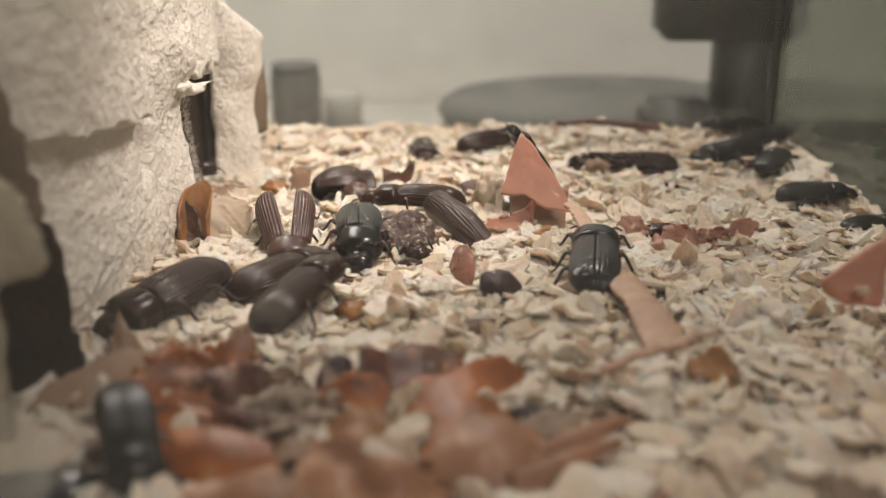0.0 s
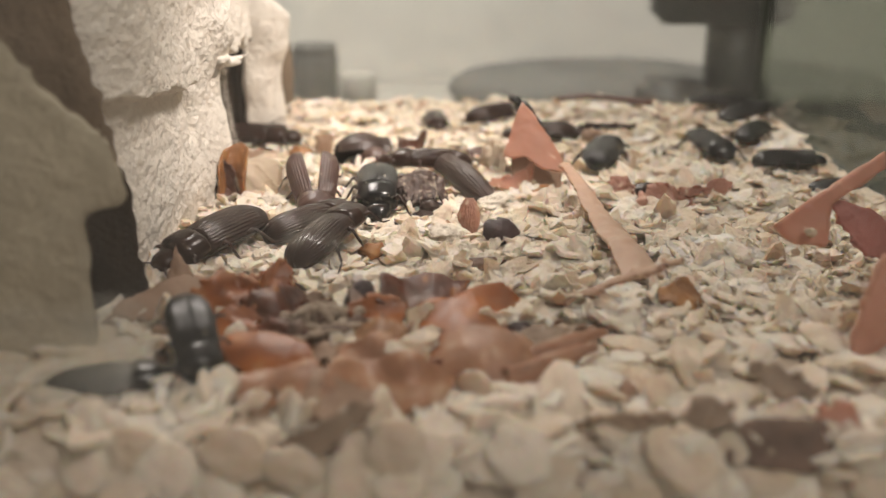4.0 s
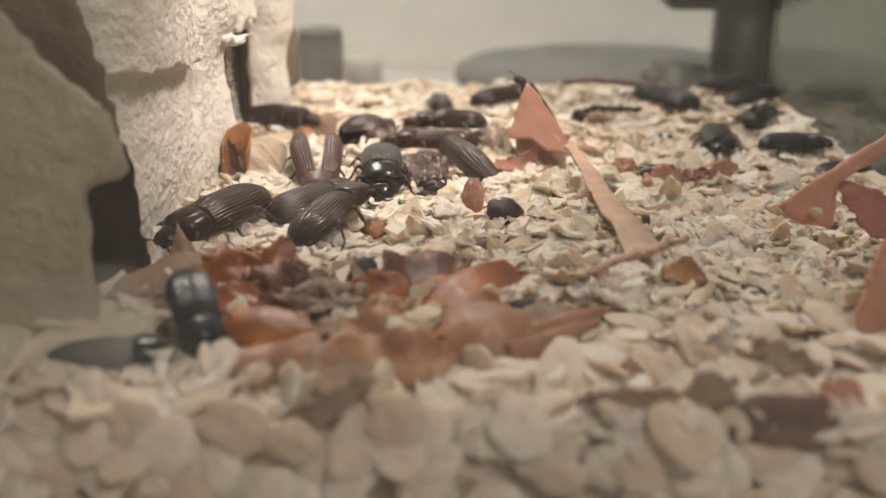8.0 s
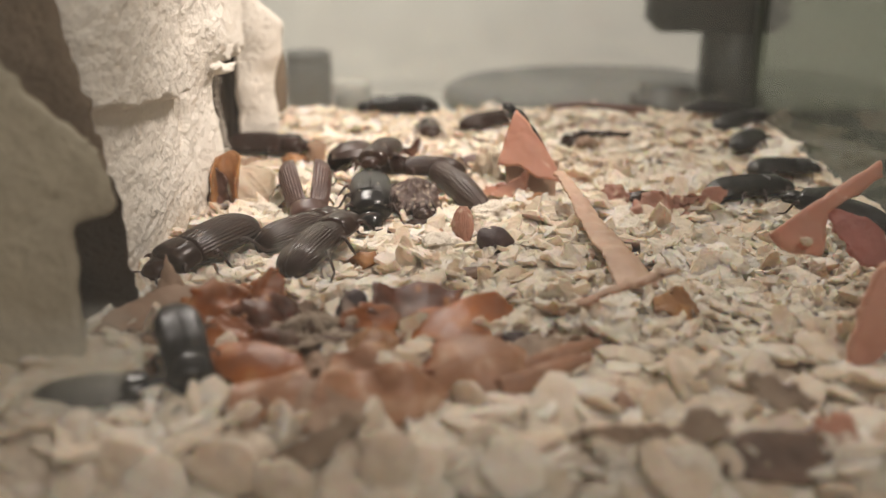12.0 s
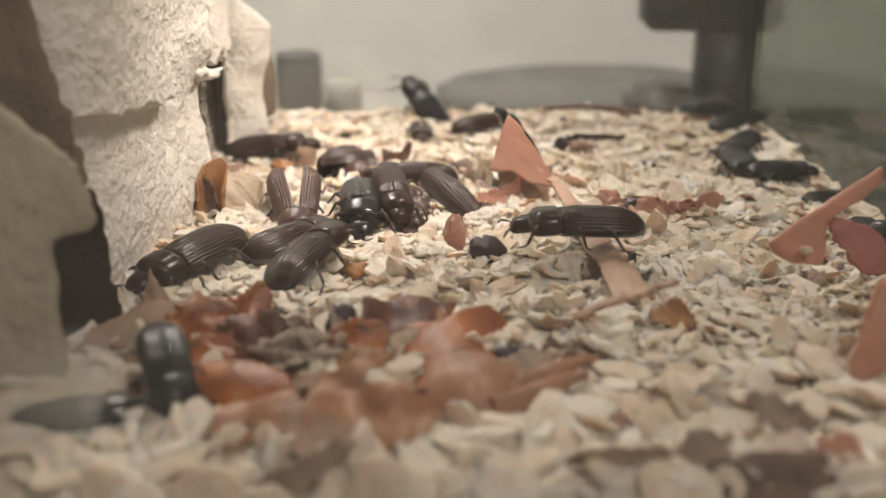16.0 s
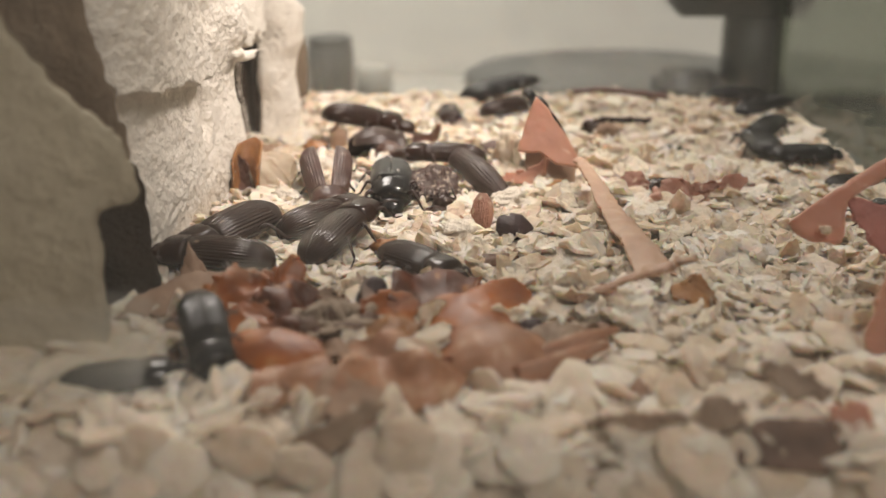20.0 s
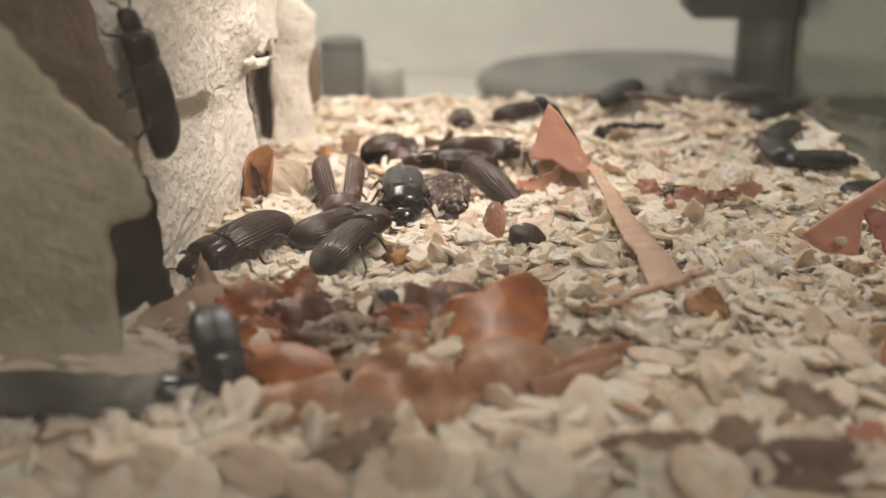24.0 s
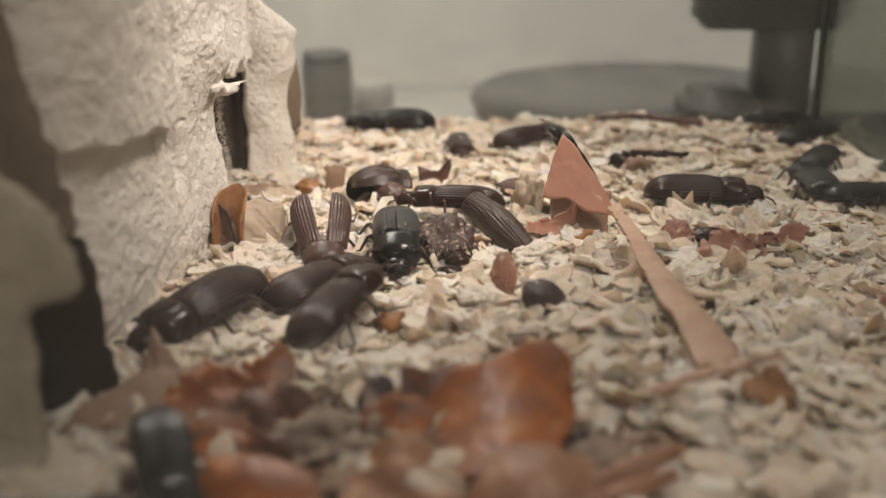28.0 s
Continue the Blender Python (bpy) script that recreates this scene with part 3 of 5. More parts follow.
# ---- beetles ----
def beetle(name, shell, legs, label):
    """A darkling beetle 26 mm long, head towards +x, feet on z = 0."""
    b = empty(name)
    half = []
    nu, nv = 26, 60
    for side in (1, -1):
        rings = []
        for i in range(nu + 1):
            u = i / nu
            x = 0.0035 - 0.0165 * u
            w = 0.0046 * (1 - 0.10 * (1 - u) ** 3) * max(0.02, (1 - max(0, (u - 0.55) / 0.45) ** 2.4)) ** 0.5
            h = 0.0040 * max(0.03, (1 - max(0, (u - 0.45) / 0.55) ** 2.6)) ** 0.5 * (0.86 + 0.14 * min(1, u * 5))
            ring = []
            for j in range(nv + 1):
                a = math.pi / 2 * j / nv
                groove = 1 - 0.034 * (0.5 + 0.5 * math.cos(a / (math.pi / 2) * 2 * math.pi * 9)) ** 1.5 * min(1, 8 * u + 0.2)
                y = side * (0.00005 + w * math.sin(a) ** 0.85 * groove)
                z = 0.0024 + h * math.cos(a) ** 0.8 * groove if a < math.pi / 2 - 1e-6 else 0.0024
                ring.append((x, y, z))
            ring.append((x, side * w * 0.75, 0.0014))
            ring.append((x, side * 0.00005, 0.0012))
            rings.append(ring if side == 1 else ring[::-1])
        v, f = loft(rings)
        mesh_object("wing_case", v, f, shell, b)

    def dome(name, x0, x1, profile, h, z, mat, blunt=5.0, rise=0.0):
        """A rounded shield along x: full for most of its length, rolled over at both ends."""
        rings = []
        for i in range(19):
            u = 0.5 - 0.5 * math.cos(math.pi * i / 18)
            w = profile(u)
            k = max(0.30, (1 - abs(2 * u - 1) ** blunt) ** 0.5)
            ring = []
            for j in range(32):
                c, n = math.cos(2 * math.pi * j / 32), math.sin(2 * math.pi * j / 32)
                y = w * (0.80 + 0.20 * k) * math.copysign(abs(c) ** 0.86, c)
                ring.append((x0 + (x1 - x0) * u, y, z - rise * u + k * h * (abs(n) ** 0.9 if n > 0 else -0.5 * abs(n))))
            rings.append(ring)
        v, f = loft(rings)
        return mesh_object(name, v, f, mat, b)

    dome("pronotum", 0.0031, 0.0092, lambda u: 0.00435 * (0.90 + 0.13 * math.sin(math.pi * (0.10 + 0.78 * u))) * (1 - 0.16 * max(0, (u - 0.7) / 0.3) ** 2), 0.0034, 0.0029, shell, 6.0, 0.0005)
    head = dome("head", 0.0086, 0.0127, lambda u: 0.0029 * (1 - 0.34 * u ** 1.6), 0.0021, 0.0026, shell, 4.0, 0.0007)
    dome("abdomen", -0.0120, 0.0036, lambda u: 0.0040 * max(0.15, math.sin(math.pi * (0.1 + 0.8 * u))) ** 0.4, 0.0016, 0.0020, legs)
    for side in (1, -1):
        v, f = tube([(0.0120, side * 0.0017, 0.0024), (0.0130, side * 0.0027, 0.0026), (0.0139, side * 0.0038, 0.0024), (0.0145, side * 0.0048, 0.0016)], [0.00022, 0.0002, 0.00024, 0.00016], 5)
        mesh_object("antenna", v, f, legs, head)
        for x, reach, sweep in ((0.0068, 0.0036, 0.0030), (0.0014, 0.0040, -0.0014), (-0.0030, 0.0044, -0.0056)):
            v, f = tube([(0, 0, 0), (sweep * 0.45, side * reach * 0.5, 0.0012), (sweep * 0.55, side * reach * 0.60, 0.0010), (sweep * 0.9, side * reach * 0.95, -0.0016), (sweep * 1.0, side * reach * 1.0, -0.0019), (sweep * 1.5, side * reach * 1.18, -0.0022)],
                        [0.00042, 0.0005, 0.00034, 0.00028, 0.0002, 0.00012], 6)
            leg = mesh_object("leg", v, f, legs, b)
            leg.location = (x, side * 0.0028, 0.0022)
    return tagged(b, label, "beetle")


BLACK = beetle("darkling_beetle", M_BLACK, M_LEG, "dusty black darkling beetle with grooved wing cases, on the oats")
BROWN = beetle("darkling_beetle", M_BROWN, M_LEG, "dark brown darkling beetle with ribbed wing cases, on the oats")
RED = beetle("darkling_beetle", M_RED, M_LEG, "dead red-brown darkling beetle with ribbed wing cases")
USED = set()


def beetle_at(kind, m, scale=1.0, label=""):
    """Places the first beetle of a kind itself, later ones as copies."""
    if kind not in USED:
        USED.add(kind)
        ob = kind
        ob.matrix_basis = m
    else:
        ob = copy_thing(kind, m)
    ob.scale = (scale, scale, scale)
    ob["group"] = "darkling beetles"
    if label:
        ob["label"] = label
    return ob


def at(x, y, lift=0.0, rx=0, ry=0, rz=0):
    """A pose on the oat bed."""
    return pose(x, y, swell(x, y) + lift, rx, ry, rz)


beetle_at(BROWN, at(-0.0380, 0.1695, 0.0008, 0, 6, 235), 1.06, "dark brown darkling beetle resting beside the egg tray")
beetle_at(BLACK, at(-0.0089, 0.2005, 0.0034, 0, 2, 274), 1.0, "shiny black darkling beetle facing the front glass")
beetle_at(BROWN, at(-0.0205, 0.1835, 0.0005, 0, -4, 46), 0.93, "brown darkling beetle lying close beside another")
beetle_at(BROWN, at(-0.0152, 0.1690, 0.0022, -12, -10, 66), 0.97, "large brown darkling beetle with worn wing cases")
beetle_at(BLACK, at(-0.0290, 0.1165, 0.0036, 0, 20, 292), 0.76, "black darkling beetle near the front glass")
beetle_at(BLACK, at(-0.0395, 0.1120, -0.0004, 0, 0, 22), 0.74, "grey-black darkling beetle beside the front glass")
beetle_at(BROWN, at(0.0006, 0.2270, 0.0030, 6, 0, 172), 0.88, "grey-brown darkling beetle behind a husk")
beetle_at(BROWN, at(0.0205, 0.2890, 0.001, 0, -6, 22), 0.8, "dark brown beetle near the back glass")
beetle_at(BROWN, at(0.0021, 0.2870, -0.001, 0, 0, 275), 0.72, "small dark beetle half buried in oats")
beetle_at(BLACK, pose(0.0240, 0.2245, 0.0186, 0, -58, 196), 0.74, "black beetle climbing the back of a pink peel")
beetle_at(BLACK, at(0.0915, 0.2400, 0.001, 0, 0, 8), 0.74, "black darkling beetle beside the side glass")
beetle_at(BLACK, at(0.0900, 0.2690, 0.001, 0, 0, 60), 0.80, "black darkling beetle in the far corner")
beetle_at(BLACK, at(0.0945, 0.2930, 0.001, 0, -6, 30), 0.80, "black darkling beetle near the corner of the tank")
beetle_at(BLACK, at(0.0900, 0.3080, 0.002, 0, -6, 190), 0.80, "black darkling beetle pressed into the back corner")
beetle_at(BLACK, at(0.0990, 0.2260, -0.001, 0, 0, 20), 0.6, "small black beetle half hidden by oats")
open_beetle = beetle_at(RED, at(-0.0232, 0.2045, 0.0010, 0, 22, 280), 0.90, "dead brown beetle with its wing cases spread apart")
for ob in [o for o in open_beetle.children if o.name.startswith("abdomen")]:
    bpy.data.objects.remove(ob)
for side, ob in zip((1, -1), [o for o in open_beetle.children if o.name.startswith("wing_case")]):
    ob.matrix_basis = pose(0.0035, 0, 0.002, 0, 8, -side * 8) @ pose(-0.0035, side * 0.0006, -0.002)
# movers, keyed at the end of the file
WANDERER = beetle_at(BLACK, at(0.034, 0.185, 0.002, 0, 0, 80), 1.0, "dusty black darkling beetle crawling over the oats")
CROSSER = beetle_at(BROWN, at(0.090, 0.130, 0.002, 0, 0, 100), 0.96, "dark brown darkling beetle crossing the oats to the egg tray")
CLIMBER = beetle_at(BROWN, at(0.054, 0.259, 0.002, 0, 0, 180), 0.82, "dark brown darkling beetle crawling over the others")
STROLLER = beetle_at(BROWN, at(-0.056, 0.248, 0.002, 0, 0, 10), 1.0, "dark brown darkling beetle coming out behind the egg tray")
CORNERED = beetle_at(BLACK, at(0.080, 0.262, 0.002, 0, 0, 200), 0.9, "black darkling beetle crawling near the side glass")
VISITOR = beetle_at(BLACK, at(0.090, 0.160, 0.002, 0, 0, 90), 0.85, "black darkling beetle crawling beside a pink peel")
NEARBY = beetle_at(BLACK, at(-0.085, 0.108, 0.002, 0, 0, 0), 0.95, "grey-black darkling beetle crawling along the front glass")

# the resting black beetle bows its head
for ob in BLACK.children:
    if ob.name.startswith(("pronotum", "head")):
        ob.matrix_basis = pose(0.0034, 0, 0.0042, 0, 20, 0) @ pose(-0.0034, 0, -0.0042)


# ---- peels and husks ----
def peel(name, mat, outline, m, thick, shape=None, label="", category="peel", cuts=4, seed=0, rough=0.0003):
    ob = part(name, slab(outline, thick, shape, cuts, seed, rough), mat)
    ob.matrix_basis = m
    return tagged(ob, label, category)


def strip(name, mat, a, b, wa, wb, thick, label, seed, curl=0.3):
    """A tapered strip of peel from a to b."""
    a, b = Vector(a), Vector(b)
    d = b - a
    n = d.length
    up = Vector((0, 0, 1))
    side = d.cross(up).normalized()
    up = side.cross(d).normalized()
    m = Matrix.Translation(a) @ Matrix((d.normalized(), side, up)).transposed().to_4x4()
    out = [(n * k / 6, (wa + (wb - wa) * k / 6) / 2) for k in range(7)] + [(n * k / 6, -(wa + (wb - wa) * k / 6) / 2) for k in range(6, -1, -1)]
    return peel(name, mat, out, m, thick, lambda u, v: (u, v, -curl * v * v / max(wa, wb) * 4 + 0.0006 * math.sin(u * 160)), label, seed=seed, rough=0.00025)


def lump(name, mat, m, size, label, category, seed, rough=0.25, detail=3):
    """An uneven rounded piece."""
    bm = bmesh.new()
    bmesh.ops.create_icosphere(bm, subdivisions=detail, radius=1.0)
    off = Vector((seed * 2.3, seed, seed * 0.7))
    for v in bm.verts:
        k = 1 + rough * noise.noise(v.co * 1.6 + off) + 0.5 * rough * noise.noise(v.co * 4.5 + off)
        v.co = Vector((v.co.x * size[0], v.co.y * size[1], v.co.z * size[2])) * k
    ob = part(name, bm, mat)
    ob.matrix_basis = m
    return tagged(ob, label, category)


def shell_piece(name, mat, m, length, width, height, label, ribs=0, spread=1.0, thick=0.00025, bend=0.0, tip=0.35):
    """A hollow piece of wing case: an open half tube that tapers to both ends."""
    bm = bmesh.new()
    nu, nv = 26, 60
    grid = []
    for i in range(nu + 1):
        u = i / nu
        k = max(tip if u < 0.5 else 0.12, math.sin(math.pi * (0.12 + 0.84 * u))) ** 0.55
        row = []
        for j in range(nv + 1):
            a = math.pi * spread * (j / nv - 0.5)
            g = 1 - 0.028 * (0.5 + 0.5 * math.cos(a * 2 * ribs)) if ribs else 1
            row.append(bm.verts.new((length * (u - 0.5), width / 2 * k * g * math.sin(a), height * k * g * math.cos(a) + bend * (u - 0.5) ** 2 * length + 0.0002 * noise.noise((u * 9, j * 0.5, length * 900)))))
        grid.append(row)
    for i in range(nu):
        for j in range(nv):
            bm.faces.new((grid[i][j], grid[i + 1][j], grid[i + 1][j + 1], grid[i][j + 1]))
    thicken(bm, thick)
    ob = part(name, bm, mat)
    ob.matrix_basis = m
    return tagged(ob, label, "husk")


def blob(n, a, b, seed, jag=0.25):
    """An uneven outline."""
    r = random.Random(seed)
    return [(a * math.cos(2 * math.pi * k / n) * (1 + r.uniform(-jag, jag)), b * math.sin(2 * math.pi * k / n) * (1 + r.uniform(-jag, jag))) for k in range(n)]


def peels():
    # standing pink triangle with its curl
    peel("pink_peel", M_PINK, [(-0.0045, -0.0005), (0.0005, -0.0008), (0.0045, -0.0035), (0.0108, -0.0040), (0.0065, 0.0035), (0.0025, 0.0090), (-0.0004, 0.0118), (-0.0022, 0.0070)], pose(0.0232, 0.2145, 0.0160, 66, 0, 3), 0.0007,
         lambda u, v: (u, v, -18 * u * u + 6 * v * v), "pink triangular piece of peel standing on edge in the oats", seed=1, rough=0.00012)
    peel("pink_peel", M_TAN, [(-0.0030, -0.009), (0.0080, -0.0092), (0.0095, 0.0015), (-0.0035, 0.0025)], pose(0.0240, 0.2185, 0.0140, 62, 0, 6), 0.0006,
         lambda u, v: (u, v, -15 * u * u), "tan inner layer of a standing peel", seed=11, rough=0.0002)
    peel("pink_peel", M_PINK, [(-0.0060, -0.0012), (0.0035, -0.0022), (0.0052, 0.0050), (0.0036, 0.0030), (-0.0005, 0.0018), (-0.0050, 0.0006)], at(0.0208, 0.2150, 0.0022, 62, 0, 8), 0.0007,
         lambda u, v: (u, v, 40 * u * u), "small curled pink peel under the larger piece", seed=2)
    strip("tan_peel_strip", M_STRIP, (0.0322, 0.2090, 0.0150), (0.0402, 0.1500, 0.0108), 0.0018, 0.0072, 0.0007, "long tapering tan strip of peel lying on the oats", 3, 0.15)
    strip("tan_peel_strip", M_STRIP, (0.0262, 0.1405, 0.0098), (0.0430, 0.1350, 0.0187), 0.0030, 0.0018, 0.0010, "narrow tan strip of peel propped on the oats", 4)
    peel("amber_peel", M_AMBER, blob(9, 0.0042, 0.0030, 5), at(0.0461, 0.1438, 0.0022, 35, 15, 20), 0.0009, lambda u, v: (u, v, -60 * u * u), "yellow-brown curled scrap of peel", seed=5)
    # folded peel beside the side glass
    peel("folded_peel", M_PINK, [(-0.0040, 0.0000), (0.0020, 0.0042), (0.0070, 0.0072), (0.0170, 0.0128), (0.0175, 0.0100), (0.0105, 0.0062), (0.0066, 0.0036), (0.0060, -0.0004), (0.0058, -0.0036), (0.0040, -0.0036), (0.0005, -0.0030), (-0.0025, -0.0018)],
         pose(0.0668, 0.1552, 0.0178, 74, 0, 4), 0.0008, lambda u, v: (u, v, -14 * (u - 0.004) ** 2), "folded pinkish tan peel with a small hole, standing in the oats", cuts=2, seed=6, rough=0.0002)
    # pale lump set where light shows through the peel's hole
    lump("pale_lump", M_PALE, pose(0.0690, 0.1535, 0.0172), (0.0011, 0.0007, 0.0008), "pale lump in place of the light hole in a folded peel", "crumb", 70, 0.4)
    peel("red_peel", M_REDPEEL, [(-0.0050, 0.0042), (0.0000, 0.0018), (0.0065, -0.0012), (0.0068, -0.0075), (0.0010, -0.0068), (-0.0026, -0.0020)], pose(0.0792, 0.1605, 0.0180, 70, 0, 10), 0.0012,
         lambda u, v: (u, v, -30 * u * u), "red inner lobe of a folded peel", seed=7)
    peel("upright_peel", M_PINK, [(-0.0045, -0.010), (-0.0050, -0.002), (-0.0042, 0.004), (-0.0010, 0.0105), (0.0060, 0.014), (0.0120, 0.012), (0.0130, -0.010)], pose(0.0712, 0.1250, 0.0115, 82, 0, 12), 0.0010,
         lambda u, v: (u, v, -22 * u * u), "broad pink peel standing against the oats", seed=8)
    # orange and brown peels in the foreground
    global LIFTED
    LIFTED = peel("orange_peel", M_ORANGE, [(-0.0085, -0.0105), (-0.0105, -0.0020), (-0.0100, 0.0050), (-0.0060, 0.0082), (0.0000, 0.0088), (0.0040, 0.0112), (0.0078, 0.0122), (0.0104, 0.0100), (0.0094, 0.0020), (0.0062, -0.0070), (0.0010, -0.0120)], pose(0.0088, 0.1315, 0.0112, 17, -3, 4), 0.0006,
         lambda u, v: (u, v, -26 * u * u + 20 * v * v + 0.0009 * math.sin(u * 300 + 1) * math.cos(v * 200)), "glossy orange-brown translucent peel lying tilted on the oats", seed=9, rough=0.00022)
    peel("brown_peel", M_DARKRED, [(-0.0080, -0.0030), (-0.0062, 0.0036), (0.0020, 0.0048), (0.0085, 0.0022), (0.0070, -0.0030), (0.0000, -0.0042)], at(0.0020, 0.1395, 0.0032, 30, 5, 14), 0.0006,
         lambda u, v: (u, v, 30 * u * u + 0.0006 * math.sin(u * 700)), "curled red-brown peel behind the orange one", seed=12, rough=0.00025)
    # pinkish peels in front of the orange one
    peel("domed_peel", M_PINKBROWN, blob(14, 0.0078, 0.0062, 14, 0.10), at(0.0128, 0.1180, 0.0062, 22, 0, 12), 0.0006, lambda u, v: (u, v, -62 * u * u - 70 * v * v), "domed pinkish brown peel lying on the oats", seed=10, rough=0.00022)
    strip("folded_pink_strip", M_PINKBROWN, at(0.0165, 0.1190, 0.0036).translation, at(0.0305, 0.1262, 0.0046).translation, 0.0050, 0.0016, 0.0007, "narrow folded pinkish strip of peel", 90, 1.1)
    strip("folded_pink_strip", M_PINKBROWN, at(0.0150, 0.1140, 0.0032).translation, at(0.0280, 0.1205, 0.0042).translation, 0.0042, 0.0020, 0.0007, "narrow folded pinkish strip of peel", 91, 1.1)
    peel("crumpled_pink_peel", M_PINKBROWN, [(-0.0100, -0.0042), (-0.0086, 0.0026), (-0.0030, 0.0052), (0.0036, 0.0040), (0.0088, 0.0010), (0.0060, -0.0040), (-0.0010, -0.0055)], at(-0.0004, 0.1072, 0.0040, 34, 0, 6), 0.0007,
         lambda u, v: (u, v, 0.0016 * math.sin(u * 520) - 26 * v * v), "crumpled pinkish tan peel near the front glass", seed=92, rough=0.0003)
    peel("crumpled_pink_peel", M_TAN, [(-0.0110, -0.0030), (-0.0060, 0.0030), (0.0010, 0.0042), (0.0080, 0.0024), (0.0100, -0.0020), (0.0000, -0.0046)], at(-0.0105, 0.1045, 0.0020, 30, 0, -14), 0.0007,
         lambda u, v: (u, v, 0.0012 * math.sin(u * 460 + 1) - 22 * v * v), "crumpled tan peel at the front glass", seed=93, rough=0.0003)
    peel("crumpled_pink_peel", M_PINKBROWN, blob(12, 0.0080, 0.0042, 94, 0.18), at(-0.0028, 0.1160, 0.0034, 32, 8, 28), 0.0006, lambda u, v: (u, v, 0.0012 * math.sin(u * 480 + v * 300) - 30 * v * v), "pinkish brown sheet of peel among the scraps", seed=94, rough=0.0003)
    # crinkled dark peels beside the black beetle
    peel("crinkled_peel", M_ORANGE, blob(15, 0.0058, 0.0052, 15, 0.22), at(-0.0285, 0.1360, 0.0040, 46, 0, 8), 0.0008, lambda u, v: (u, v, 0.0013 * math.sin(u * 900) * math.cos(v * 760) - 30 * u * u), "crinkled glossy red-brown peel beside a beetle", seed=15, rough=0.0005)
    peel("crinkled_peel", M_ORANGE, blob(13, 0.0040, 0.0036, 16, 0.25), at(-0.0228, 0.1455, 0.0044, 52, 0, -20), 0.0008, lambda u, v: (u, v, 0.0011 * math.sin(u * 800 + 1) - 60 * v * v), "small crinkled orange-brown peel", seed=16, rough=0.0004)
    peel("crinkled_peel", M_DARKRED, blob(13, 0.0052, 0.0040, 95, 0.2), at(-0.0212, 0.1342, 0.0034, 40, 0, 20), 0.0008, lambda u, v: (u, v, 0.0012 * math.sin(u * 700 + 2) * math.cos(v * 600) + 40 * v * v), "dark curled brown peel between the beetles", seed=95, rough=0.0005)
    peel("crinkled_peel", M_ORANGE, blob(12, 0.0046, 0.0030, 96, 0.2), at(-0.0262, 0.1300, 0.0034, 36, 0, -12), 0.0007, lambda u, v: (u, v, -50 * u * u), "curled amber-brown peel beside a black beetle", seed=96, rough=0.0004)
    peel("orange_red_peel", M_ORANGE, [(-0.0080, 0.0010), (-0.0050, 0.0036), (0.0010, 0.0042), (0.0060, 0.0030), (0.0085, -0.0006), (0.0050, -0.0034), (-0.0030, -0.0030)], at(-0.0196, 0.1160, 0.0036, 32, 0, -14), 0.0007,
         lambda u, v: (u, v, -70 * v * v - 18 * u * u), "orange-red curled peel beside a black beetle", seed=17, rough=0.0002)
    peel("tan_flat_peel", M_PINKBROWN, [(-0.0090, -0.0020), (-0.0040, 0.0034), (0.0040, 0.0038), (0.0090, 0.0006), (0.0050, -0.0034), (-0.0030, -0.0040)], at(-0.0150, 0.1075, 0.0024, 26, 0, -8), 0.0007,
         lambda u, v: (u, v, 0.0010 * math.sin(u * 420) - 24 * v * v), "tan scrap of peel on the oats", seed=97, rough=0.0003)
    for k, (x, y, lift, rx, rz, p, c, mat) in enumerate(((-0.0045, 0.1265, 0.0020, 30, 20, 0.0056, 0.0036, M_GREYSCRAP), (0.0210, 0.1285, 0.0018, 22, 14, 0.0070, 0.0022, M_GREYSCRAP), (-0.0100, 0.1215, 0.0020, 20, -22, 0.0056, 0.0036, M_TAN), (-0.0335, 0.1300, 0.0014, 28, 24, 0.0050, 0.0028, M_TAN),
                                                         (-0.0160, 0.1425, 0.0014, 30, -8, 0.0044, 0.0024, M_GREYSCRAP), (0.0270, 0.1310, 0.0014, 20, 20, 0.0050, 0.0018, M_TAN))):
        peel("brown_peel", mat, blob(12, p, c, 60 + k, 0.25), at(x, y, lift, rx, 0, rz), 0.0007, lambda u, v: (u, v, 0.0010 * math.sin(u * 600 + k) * math.cos(v * 500) - 20 * u * u), "crumpled brown scrap of peel on the oats", seed=60 + k, rough=0.0004)
    peel("amber_sheet", M_AMBER, blob(12, 0.0062, 0.0040, 101, 0.2), at(-0.0060, 0.1225, 0.0040, 34, -6, -18), 0.0006, lambda u, v: (u, v, 0.0008 * math.sin(u * 600) - 45 * v * v), "amber-brown sheet of peel among the scraps", seed=101, rough=0.0003)
    peel("orange_scrap", M_ORANGE, blob(11, 0.0048, 0.0032, 102, 0.25), at(-0.0040, 0.1330, 0.0036, 40, 4, 24), 0.0006, lambda u, v: (u, v, 60 * u * u), "curled orange-brown scrap of peel", seed=102, rough=0.0003)
    peel("orange_scrap", M_DARKRED, blob(11, 0.0044, 0.0030, 103, 0.25), at(-0.0180, 0.1240, 0.0034, 38, 0, -26), 0.0006, lambda u, v: (u, v, -60 * u * u + 0.0006 * math.sin(v * 900)), "dark red-brown scrap of peel", seed=103, rough=0.0003)
    strip("dark_stick", M_GREYHUSK, at(-0.0085, 0.1400, 0.0052).translation, at(-0.0068, 0.1300, 0.0026).translation, 0.0010, 0.0022, 0.0009, "pointed dark brown splinter of husk", 98, 0.3)
    lump("dark_seed", M_SEED, at(0.0180, 0.1320, 0.0012), (0.0020, 0.0016, 0.0016), "small dark seed behind the domed peel", "seed", 99, 0.2)
